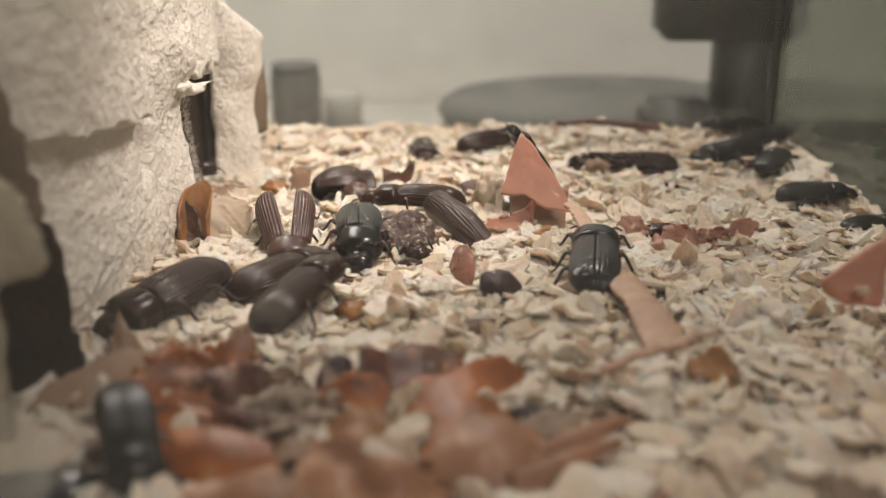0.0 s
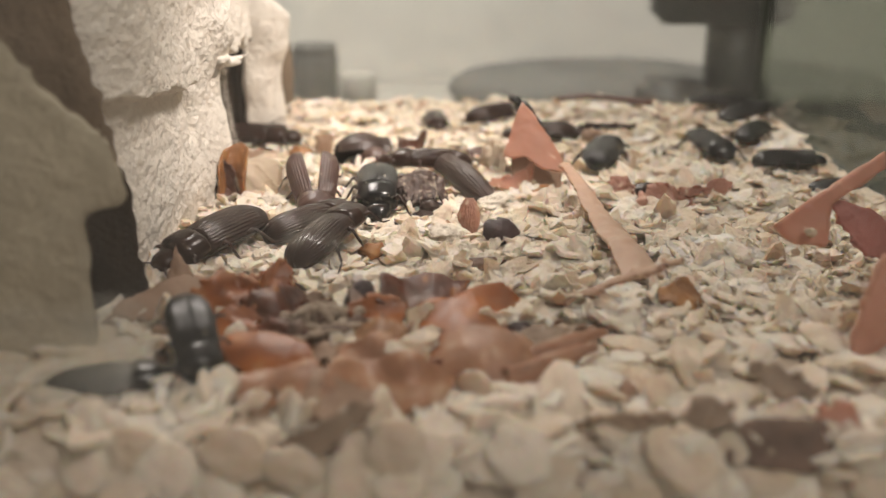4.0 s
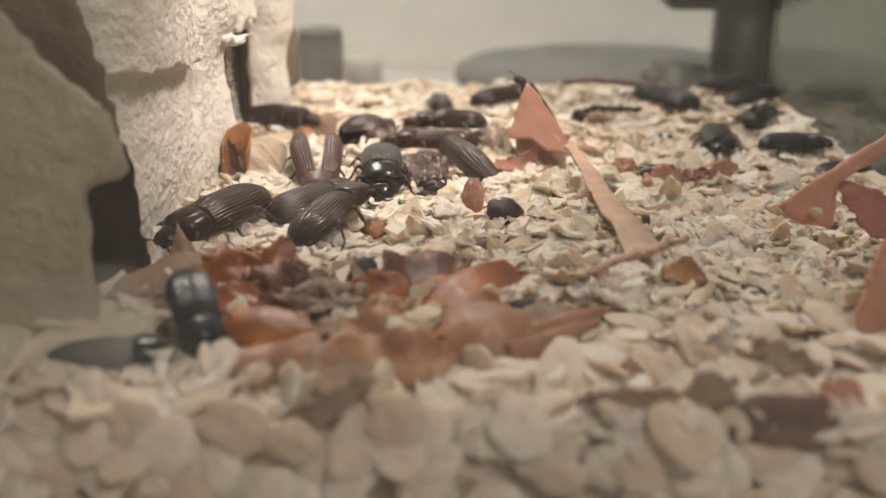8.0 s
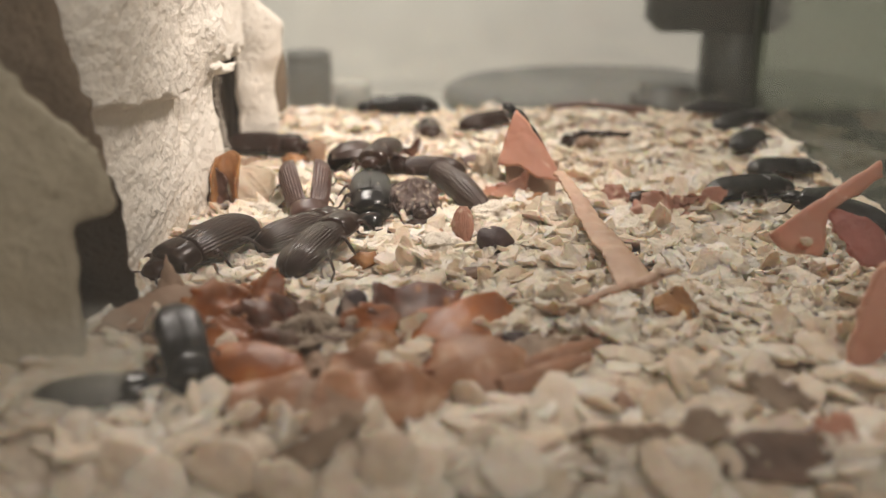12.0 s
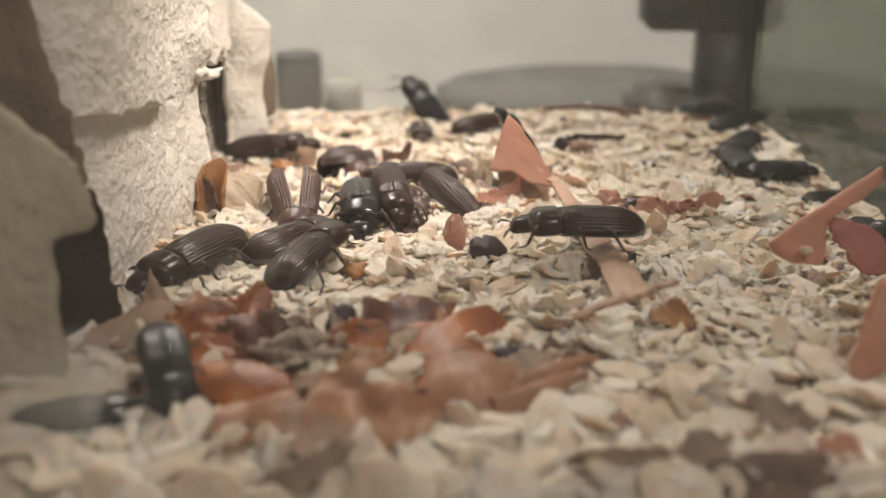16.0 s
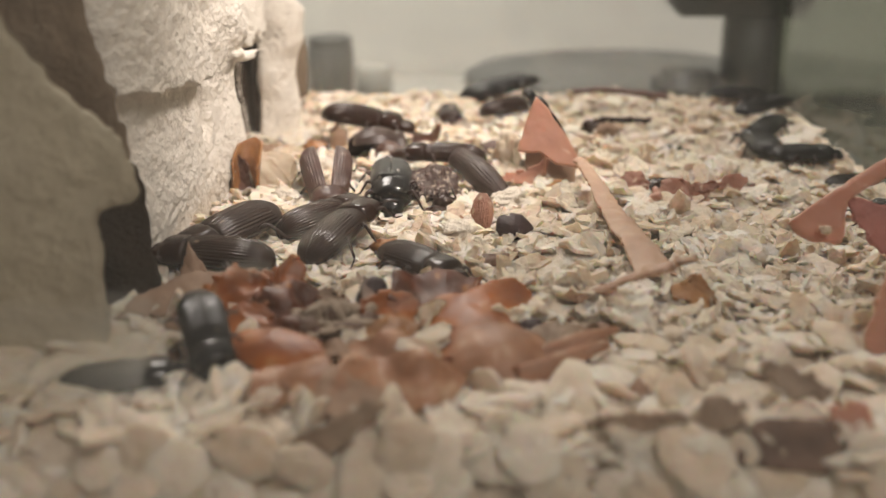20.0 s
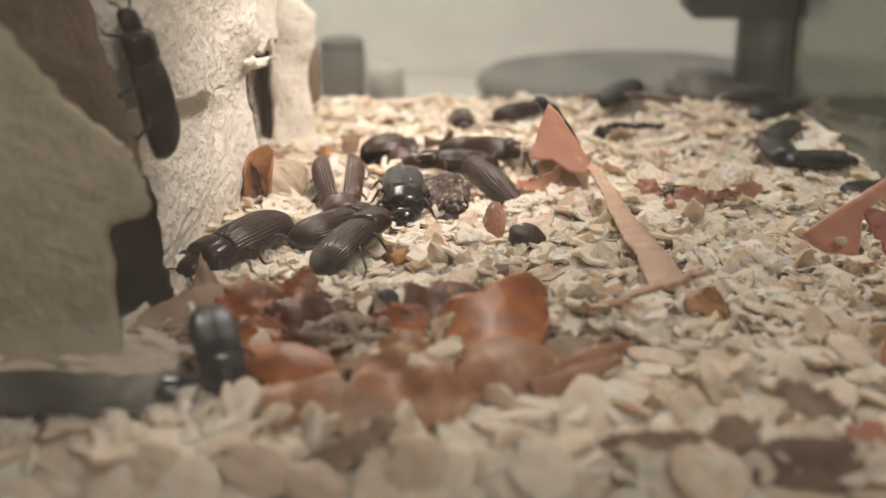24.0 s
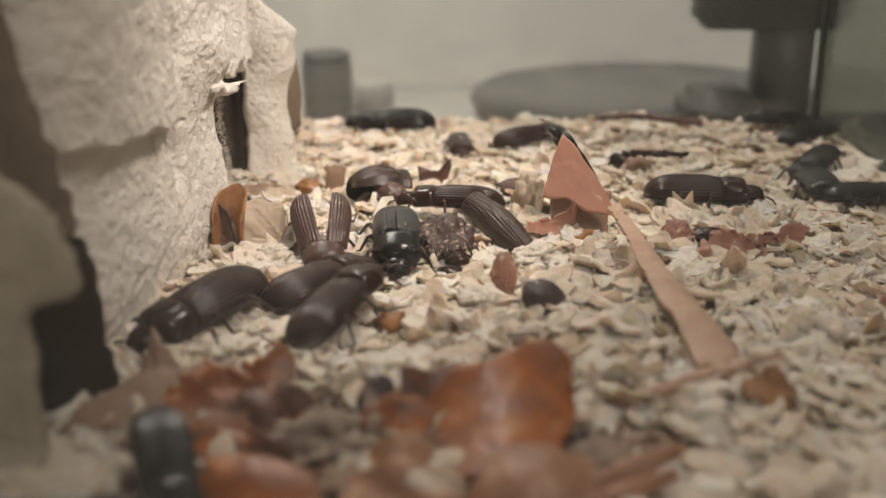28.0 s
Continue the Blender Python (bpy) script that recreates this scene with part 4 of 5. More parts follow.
    peel("tan_flat_peel", M_TAN, [(-0.0120, -0.0040), (-0.0020, -0.0040), (0.0100, 0.0010), (0.0110, 0.0050), (0.0010, 0.0056), (-0.0090, 0.0015)], at(-0.0368, 0.1380, 0.0030, 24, 0, 16), 0.0008, None, "flat tan peel lying beside the egg tray", seed=18)
    peel("tan_flat_peel", M_TAN, [(-0.0022, -0.0026), (0.0040, -0.0030), (-0.0010, 0.0042)], at(-0.0396, 0.1515, 0.0040, 55, 0, 10), 0.0008, None, "small pointed tan peel beside the egg tray", seed=19)
    peel("brown_scrap", M_TAN, blob(9, 0.0055, 0.0022, 20), at(-0.0432, 0.2462, 0.0022, 20, 0, 0), 0.0008, None, "flat brown scrap behind the egg tray", seed=20)
    peel("red_curl", M_HUSK, [(-0.0034, -0.0022), (0.0030, -0.0024), (0.0036, 0.0036), (0.0008, 0.0006), (-0.0040, 0.0014)], at(-0.0033, 0.2565, 0.0030, 68, 0, -8), 0.0005, lambda u, v: (u, v, 70 * u * u), "small red-brown curl of peel", seed=21)
    strip("red_strip", M_HUSK, (0.0390, 0.3020, 0.0125), (0.0670, 0.2990, 0.0125), 0.0022, 0.0030, 0.0009, "long red-brown strip near the back glass", 22)
    # amber shell and pale disc beside the egg tray
    peel("amber_husk", M_AMBER, [(-0.0052, -0.0050), (-0.0056, 0.0020), (-0.0040, 0.0066), (-0.0004, 0.0084), (0.0036, 0.0070), (0.0050, 0.0020), (0.0044, -0.0050)], at(-0.0408, 0.2085, 0.0050, 80, 0, -14), 0.0004,
         lambda u, v: (0.0026 * math.sin(u / 0.0026), v, 0.0026 * (1 - math.cos(u / 0.0026)) - 30 * v * v), "curled amber husk standing beside the egg tray", "husk", seed=22, rough=0.00022)
    peel("red_husk", M_HUSK, blob(11, 0.0026, 0.0058, 47, 0.2), at(-0.0432, 0.2075, 0.0040, 78, 0, 16), 0.0005, lambda u, v: (u, v, 120 * u * u), "dark red curled husk beside the egg tray", "husk", seed=47)
    peel("pale_husk", M_PALE, blob(16, 0.0052, 0.0064, 23, 0.10), at(-0.0358, 0.2095, 0.0044, 58, 0, -8), 0.0005, lambda u, v: (u, v, 60 * u * u - 35 * v * v), "pale round papery husk leaning in the oats", "husk", seed=23, rough=0.0004)
    lump("amber_crumb", M_AMBER, at(-0.0324, 0.2493, 0.002), (0.0028, 0.0022, 0.0020), "amber crumb of dried food", "crumb", 24, 0.5)
    lump("amber_crumb", M_AMBER, at(0.0054, 0.1848, 0.0008), (0.0020, 0.0016, 0.0015), "small amber crumb of dried food", "crumb", 25, 0.5)
    lump("amber_crumb", M_AMBER, at(-0.0079, 0.1705, 0.001), (0.0024, 0.0020, 0.0018), "amber crumb between the beetles", "crumb", 26, 0.5)
    lump("amber_crumb", M_AMBER, at(-0.0309, 0.1838, 0.001), (0.0030, 0.0022, 0.0022), "amber crumb beside a brown beetle", "crumb", 27, 0.5)
    lump("amber_crumb", M_AMBER, at(0.0264, 0.2140, 0.0006), (0.0030, 0.0018, 0.0014), "yellow-brown crumb under the pink peel", "crumb", 28, 0.5)
    lump("amber_crumb", M_TAN, at(0.0449, 0.2636, 0.0020), (0.0032, 0.0022, 0.0026), "tan crumb of dried food", "crumb", 29)
    peel("tan_stub", M_TAN, [(-0.0018, -0.002), (0.0018, -0.002), (0.0019, 0.0035), (-0.0016, 0.0034)], at(-0.0270, 0.2534, 0.0030, 78, 0, 0), 0.0012, None, "short upright tan stub", seed=30)
    lump("purple_brown_seed", M_SEED, at(0.0166, 0.1760, 0.0018, 10, 14, 20), (0.0036, 0.0030, 0.0027), "dark purple-brown seed lying on the oats", "seed", 31, 0.3)
    lump("dark_seed", M_SEED, at(-0.0075, 0.1385, 0.0036, 0, 30, 20), (0.0022, 0.0020, 0.0032), "dark brown seed behind the orange peel", "seed", 32, 0.12)
    # clumps of flour between the beetles
    for k, (x, y, a, c) in enumerate(((-0.0310, 0.2330, 0.0040, 0.0020), (-0.0345, 0.2230, 0.0044, 0.0016), (-0.0295, 0.2150, 0.0034, 0.0018), (-0.0180, 0.2160, 0.0036, 0.0022), (-0.0140, 0.1880, 0.0030, 0.0014), (-0.0330, 0.2010, 0.0046, 0.0020), (0.0170, 0.2010, 0.0044, 0.0018), (0.0060, 0.1790, 0.0038, 0.0016))):
        lump("flour_clump", M_FLOUR, at(x, y, 0.0012, 0, 0, 40 * k), (a, 0.75 * a, c), "pale clump of oat flour between the flakes", "flour", 80 + k, 0.6, 4)
    # husks of dead beetles
    lump("husk_scrap", M_BROWN, at(0.0008, 0.1930, 0.0004), (0.0030, 0.0018, 0.0022), "small dark scrap under the husk", "husk", 34, 0.4)
    dead = empty("crumpled_beetle", at(0.0002, 0.2030, 0.0012, 0, 0, 0))
    body = lump("body", M_CRUMPLE, pose(0, 0.0010, 0.0014, 18, 0, 10), (0.0056, 0.0068, 0.0042), "", "", 45, 0.30, 5)
    for v in body.data.vertices:
        n = noise.noise(v.co * 420) + 0.6 * noise.noise(v.co * 900)
        v.co *= 1 - 0.09 * abs(n) + 0.03
    body.parent = dead
    head = lump("head", M_BROWN, pose(0.0022, -0.0064, 0.0004, 10, 0, 20), (0.0026, 0.0024, 0.0020), "", "", 46, 0.25, 3)
    head.parent = dead
    for k in range(7):
        p = -0.9 + 0.3 * k
        v, f = tube([(0.0048 * math.sin(p), 0.001 - 0.0060 * math.cos(p), 0.0030), (0.0056 * math.sin(p), -0.0068 * math.cos(p), 0.0022), (0.0060 * math.sin(p) + 0.0004, -0.0076 * math.cos(p), 0.0006)], [0.0003, 0.0003, 0.0002], 5)
        mesh_object("leg", v, f, M_LEG, dead)
    tagged(dead, "crumpled dusty dead brown beetle covered in crumbs", "beetle")
    shell_piece("wing_case", M_DUSTY, pose(0.0112, 0.2110, 0.0098, 24, 14, 300), 0.0250, 0.0068, 0.0034, "long curved dark brown wing case leaning on the oats", ribs=15, bend=-0.22, tip=0.75)
    shell_piece("broken_shell", M_DUSTY, at(-0.0158, 0.2405, 0.0030, 40, -8, 200), 0.0135, 0.0105, 0.0060, "broken hollow dark brown beetle shell lying in oats", tip=0.75, spread=1.15, ribs=8)
    shell_piece("broken_shell", M_RED, at(-0.0120, 0.2360, 0.0030, 62, 0, 300), 0.0112, 0.0075, 0.0038, "curved red-brown half of a broken beetle shell", tip=0.5, spread=1.1)
    shell_piece("striped_husk", M_HUSKPALE, at(0.0107, 0.1880, 0.0026, 0, -74, 84), 0.0078, 0.0046, 0.0016, "small striped red-brown wing case standing in oats", ribs=7, tip=0.7)
    shell_piece("dark_curl", M_HUSK, at(0.0280, 0.2196, 0.0012, 30, 0, 330), 0.0070, 0.0044, 0.0024, "dark curled husk under the pink peel", tip=0.5)
    shell_piece("husk_fragment", M_HUSK, at(0.0152, 0.2483, 0.0020, 40, 0, 20), 0.0090, 0.0050, 0.0026, "dusty brown husk fragment behind the peel", tip=0.5)
    lump("pale_lump", M_PALE, at(0.0172, 0.2329, 0.0045), (0.0030, 0.0024, 0.0052), "pale grey clotted crumbs beside the pink peel", "crumb", 35, 0.5, 4)
    shell_piece("husk_fragment", M_BROWN, at(0.0510, 0.2104, 0.0016, 10, 0, 165), 0.0100, 0.0052, 0.0028, "dark wing case lying in a torn husk", ribs=6)
    peel("torn_husk", M_HUSKPALE, blob(13, 0.0085, 0.0036, 36, 0.4), at(0.0531, 0.2017, 0.0022, 40, 0, 14), 0.0005, lambda u, v: (u, v, -30 * u * u + 0.001 * math.sin(u * 900)), "torn red-brown membrane of a dead beetle", "husk", seed=36, rough=0.0008)
    peel("torn_husk", M_HUSKPALE, [(-0.006, -0.001), (0.004, -0.0012), (0.0085, 0.0028), (0.006, 0.0034), (0.001, 0.0012), (-0.005, 0.001)], at(0.0623, 0.2063, 0.0032, 48, 0, 8), 0.0005, lambda u, v: (u, v, -20 * u * u), "torn brown papery husk on the oats", "husk", seed=37, rough=0.0006)
    peel("torn_husk", M_HUSKPALE, blob(10, 0.0034, 0.0040, 38, 0.3), at(0.0444, 0.2094, 0.0022, 55, 0, -20), 0.0005, lambda u, v: (u, v, 50 * u * u), "curled papery husk edge", "husk", seed=38, rough=0.0006)
    lump("dark_scrap", M_BROWN, at(0.0413, 0.2667, 0.0024), (0.0034, 0.0026, 0.0028), "dark brown scrap near the back", "husk", 39, 0.2)
    strip("dark_scrap_strip", M_BROWN, (0.0430, 0.2600, 0.0135), (0.0550, 0.2580, 0.0130), 0.0026, 0.0014, 0.0010, "thin dark scrap lying near the back", 40)
    lump("dark_scrap", M_BROWN, at(0.0602, 0.2544, 0.0006), (0.0034, 0.0016, 0.0010), "thin dark scrap on the oats", "husk", 41, 0.3)
    lump("dark_scrap", M_GREYHUSK, at(0.0131, 0.1633, 0.0004, 0, 0, 20), (0.0044, 0.0016, 0.0012), "grey-brown scrap between oats", "husk", 42, 0.3)
    lump("dark_scrap", M_BROWN, at(-0.0406, 0.3026, 0.0010), (0.0040, 0.0020, 0.0024), "dark scrap by the back glass", "husk", 43, 0.3)
    # pale frayed web of fibres
    web = empty("mouldy_husk", at(-0.0128, 0.1285, 0.0024))
    r = random.Random(8)
    core = lump("core", M_MOULD, pose(0, 0, 0.0006, 0, 0, 20), (0.0062, 0.0046, 0.0032), "", "", 44, 0.9, 5)
    core.parent = web
    # dark lumps put in place of the holes in the mould
    for k, (x, y, z, p) in enumerate(((0.0030, -0.0040, 0.0018, 0.0020), (-0.0028, -0.0036, 0.0022, 0.0018), (0.0002, -0.0010, 0.0034, 0.0016), (-0.0056, -0.0014, 0.0016, 0.0018), (0.0056, -0.0010, 0.0020, 0.0017))):
        hole = lump("pit_lump", M_GREYHUSK, pose(x, y, z, 0, 0, 50 * k), (p, 0.8 * p, 0.8 * p), "", "", 100 + k, 0.4, 3)
        hole.parent = web
        hole["label"] = "dark brown lump in place of a hole"
    for k in range(9):
        p = 2 * math.pi * k / 9 + r.uniform(-0.2, 0.2)
        reach = r.uniform(0.7, 1.05)
        ps = [Vector((0.0062 * q * reach * math.cos(p + 0.5 * q), 0.0048 * q * reach * math.sin(p + 0.5 * q), 0.0044 * (1 - q * q) + r.uniform(-0.0004, 0.0006))) for q in (0.08, 0.3, 0.55, 0.8, 1.05)]
        v, f = tube(ps, [0.0004, 0.0008, 0.0006, 0.0007, 0.0004], 8)
        v = [q + 0.0009 * noise.noise_vector(q * 600) for q in v]
        mesh_object("strand", v, f, M_MOULD, web)
    tagged(web, "dark rotten husk veined with pale grey mould between the peels", "husk")
    # scraps pressed against the front glass
    peel("grey_scrap", M_GREYSCRAP, [(-0.0100, -0.0008), (-0.0080, 0.0016), (0.0000, 0.0019), (0.0090, 0.0012), (0.0100, -0.0006), (0.0000, -0.0017), (-0.0080, -0.0014)], pose(-0.0102, 0.0972, 0.0066, 80, -36, 0), 0.0010, None, "grey-brown scrap pressed against the front glass", seed=50)
    peel("red_brown_scrap", M_GREYHUSK, [(-0.0068, -0.0024), (-0.0060, 0.0030), (0.0050, 0.0034), (0.0072, 0.0002), (0.0050, -0.0030)], pose(0.0487, 0.0990, 0.0060, 78, 3, 0), 0.0012, None, "red-brown husk pressed against the front glass", seed=51)
    peel("dark_scrap_flat", M_GREYSCRAP, blob(9, 0.0040, 0.0022, 52), pose(0.0500, 0.1030, 0.0128, 60, 20, 0), 0.0010, None, "dark husk scrap between flakes at the front", seed=52)
    peel("dark_scrap_flat", M_GREYSCRAP, blob(9, 0.0030, 0.0022, 53), pose(0.0401, 0.1000, 0.0098, 70, -30, 0), 0.0010, None, "grey scrap between flakes at the front", seed=53)
    peel("dark_scrap_flat", M_GREYSCRAP, blob(9, 0.0060, 0.0012, 54), pose(0.0300, 0.0990, 0.0087, 80, 2, 0), 0.0010, None, "thin dark scrap between flakes at the front", seed=54)
    peel("pink_scrap", M_PINK, blob(8, 0.0030, 0.0020, 55), pose(0.0564, 0.1000, 0.0093, 70, 0, 0), 0.0008, None, "small pink scrap at the front glass", seed=55)
    peel("amber_scrap", M_AMBER, blob(8, 0.0026, 0.0034, 56), pose(0.0362, 0.0985, 0.0042, 80, 10, 0), 0.0008, None, "small amber scrap at the front glass", seed=56)


peels()


# ---- oats ----
def flake(seed, segs=13, jag=1.0, thick=1.0):
    """One rolled oat: a thin, creased, uneven disc. Returns vertices and faces."""
    r = random.Random(seed)
    a, b = r.uniform(0.0040, 0.0058), r.uniform(0.0030, 0.0042)
    wob = [(jag * r.uniform(0.04, 0.13), r.randint(2, 6), r.uniform(0, 6.3)) for _ in range(4)]
    nick = [jag * r.uniform(-0.09, 0.06) for _ in range(segs)]
    cup, twist, fold = r.uniform(-14, 18), r.uniform(-16, 16), r.uniform(0.0001, 0.0004)
    t = thick * r.uniform(0.00036, 0.00060)
    verts, faces = [], []

    def surf(rad, k, side):
        th = 2 * math.pi * k / segs
        rr = rad * (1 + sum(c * math.cos(n * th + p) for c, n, p in wob) * rad + nick[k % segs] * rad ** 3)
        x, y = a * rr * math.cos(th), b * rr * math.sin(th)
        z = cup * (x * x + y * y) + twist * x * y - fold * math.exp(-(y / 0.0009) ** 2) + 0.00022 * math.sin(x * 1100 + seed) * math.cos(y * 1000) + jag * 0.0003 * math.sin(x * 2100 + y * 1700 + seed)
        return (x, y, z + side * t * (1 - (0.55 if thick < 1.5 else 0.85) * rad ** 3))

    for side in (1, -1):
        base = len(verts)
        verts.append(surf(0, 0, side))
        for rad in (0.4, 0.72, 0.97):
            verts += [surf(rad, k, side) for k in range(segs)]
        for k in range(segs):
            n = (k + 1) % segs
            f1 = (base, base + 1 + k, base + 1 + n)
            rows = [(base + 1 + g * segs + k, base + 1 + (g + 1) * segs + k, base + 1 + (g + 1) * segs + n, base + 1 + g * segs + n) for g in range(2)]
            faces += [f1, *rows] if side == 1 else [q[::-1] for q in (f1, *rows)]
    top, bot = 1 + 2 * segs, 1 + 3 * segs + 1 + 2 * segs
    for k in range(segs):
        n = (k + 1) % segs
        faces.append((top + k, bot + k, bot + n, top + n))
    g = 0.00011 * (0.4 + 0.6 * jag)
    verts = [(x + r.gauss(0, g), y + r.gauss(0, g), z + r.gauss(0, g)) for x, y, z in verts]
    return verts, faces


FLAKES = [flake(s, 16, 1.2, 1.35) for s in range(18)] + [flake(s, 18, 0.35, 2.4) for s in range(60, 70)]
CRUMBS = [flake(s, 6) for s in range(40, 46)]
CHUNKS = [flake(s, 10, 1.6, 1.8) for s in range(80, 92)]


def oats():
    xs, ys = np.linspace(LEFT + 0.001, RIGHT - 0.001, 260), np.linspace(FRONT + 0.004, BACK - 0.001, 260)
    verts = [(x, y, swell(x, y) - 0.0004 + 0.0010 * noise.noise((x * 330, y * 330, 1.5)) + 0.0005 * noise.noise((x * 800, y * 800, 2.5))) for x in xs for y in ys]
    m = len(ys)
    faces = [(i * m + j, (i + 1) * m + j, (i + 1) * m + j + 1, i * m + j + 1) for i in range(len(xs) - 1) for j in range(m - 1)]
    base = len(verts)
    for x in xs:
        verts.append((x, FRONT + 0.004, TABLE + 0.004))
    faces += [(i * m, base + i, base + i + 1, (i + 1) * m) for i in range(len(xs) - 1)]
    bed = tagged(mesh_object("oat_bed", verts, faces, M_BED), "deep bed of dry rolled oats covering the tank floor", "oats", kind="structure")
    r = random.Random(7)
    meshes = []
    for v, f in FLAKES:
        me = bpy.data.meshes.new("oat_flake")
        me.from_pydata(v, [], f)
        me.materials.append(M_OAT)
        me.shade_smooth()
        me.set_sharp_from_angle(angle=radians(45))
        meshes.append(me)
    V, F, near = [], [], 0
    count = 0

    def put(kind, mat):
        nonlocal count
        v, f = kind
        V.extend(mat @ Vector(p) for p in v)
        F.extend(tuple(count + i for i in q) for q in f)
        count += len(v)

    def flat_piece(k, m, single):
        if single:
            ob = new("oat_flake", meshes[k])
            ob.parent, ob.matrix_basis = bed, m
        else:
            put(FLAKES[k], m)

    # flakes pressed against the front glass
    for n in range(430):
        x, z = r.uniform(-0.085, RIGHT - 0.006), r.uniform(-0.018, 0.0062)
        m = pose(x, FRONT + 0.0018 + 0.0065 * r.random() ** 1.2, z, 90 + r.gauss(-14, 18), r.gauss(0, 20), 0) @ pose(0, 0, 0, 0, 0, r.uniform(0, 360)) @ Matrix.Scale(r.uniform(0.85, 1.22), 4)
        single = near < 210 and -0.05 < x < 0.07 and z > -0.013
        near += single
        flat_piece(18 + r.randrange(10), m, single)
    for n in range(5200):
        x, y = r.uniform(LEFT + 0.006, RIGHT - 0.005), r.uniform(FRONT + 0.005, BACK - 0.005)
        if x < -0.088:
            continue
        steep = 24 if r.random() < 0.74 else 60
        z = swell(x, y) - 0.0026 + 0.0042 * r.random() ** 1.5
        m = pose(x, y, z, r.gauss(4, steep * 0.6), r.gauss(0, steep * 0.6), r.uniform(0, 360))
        s = r.uniform(0.62, 1.02) if y > 0.13 else r.uniform(0.85, 1.2)
        single = near < 300 and y < 0.135 and -0.05 < x < 0.07 and z > swell(x, y) - 0.001
        near += single
        flat_piece(r.randrange(18) if y > 0.130 or r.random() < 0.15 else 18 + r.randrange(10), m @ Matrix.Scale(s, 4), single)
    for n in range(9000):
        x, y = r.uniform(-0.07, RIGHT - 0.004), r.uniform(0.105, BACK - 0.004)
        z = swell(x, y) + r.uniform(-0.0022, 0.0008)
        put(CRUMBS[r.randrange(6)], pose(x, y, z, r.gauss(0, 32), r.gauss(0, 32), r.uniform(0, 360)) @ Matrix.Scale(r.uniform(0.10, 0.34), 4))
    for n in range(2800):
        x, y = r.uniform(-0.06, RIGHT - 0.004), r.uniform(0.128, BACK - 0.004)
        put(CHUNKS[r.randrange(12)], pose(x, y, swell(x, y) + r.uniform(-0.0018, 0.0012), r.gauss(0, 34), r.gauss(0, 34), r.uniform(0, 360)) @ Matrix.Scale(r.uniform(0.30, 0.62), 4))
    rest = mesh_object("loose_oat_flakes", V, F, M_OAT)
    rest.data.set_sharp_from_angle(angle=radians(42))
    V, F, count = [], [], 0
    for n in range(170):
        x, y = r.gauss(-0.010, 0.020), r.uniform(0.104, 0.146)
        if not -0.042 < x < 0.035:
            continue
        put(FLAKES[r.randrange(18)] if n % 2 else CRUMBS[n % 6], pose(x, y, swell(x, y) + r.uniform(-0.0005, 0.0026), r.gauss(10, 32), r.gauss(0, 30), r.uniform(0, 360)) @ Matrix.Scale(r.uniform(0.22, 0.60), 4))
    tagged(mesh_object("peel_crumbs", V, F, M_SCRAP), "many small torn brown scraps of peel and husk on the oats", "scraps", kind="stuff")
    tagged(rest, "many loose cream-coloured rolled oat flakes and crumbs", "oats", kind="stuff")


oats()


# ---- what moves ----
def crawl(ob, rows):
    """Keys a beetle along rows of t, x, y, heading and, where it climbs, nose-up pitch and lift."""
    keys = []
    for t, x, y, head, *more in rows:
        pitch, lift = (more + [0, 0.0])[:2] if more else (0, 0.0)
        keys.append((t, at(x, y, 0.0008 + lift + 0.0045 * math.sin(radians(pitch)), 0, -pitch, head)))
    if keys[-1][0] < 28:
        keys.append((28, keys[-1][1]))
    walk(ob, keys)


def stride(ob, spans):
    """Swings the legs to and fro while the beetle walks in the given spans of seconds."""
    legs = [o for o in ob.children if o.name.startswith("leg")]
    for k, leg in enumerate(legs):
        base, rows = leg.location.copy(), [(0.0, 0.0)]
        for a, b in spans:
            n = max(2, int((b - a) / 0.14))
            rows += [(a + (b - a) * i / n, (16 if (i + k) % 2 else -16) if 0 < i < n else 0.0) for i in range(n + 1)]
        rows = [q for i, q in enumerate(rows) if i == 0 or q[0] > rows[i - 1][0] + 0.02]
        if rows[-1][0] < 28:
            rows.append((28.0, 0.0))
        walk(leg, [(t, pose(*base, 0, 0, a)) for t, a in rows])


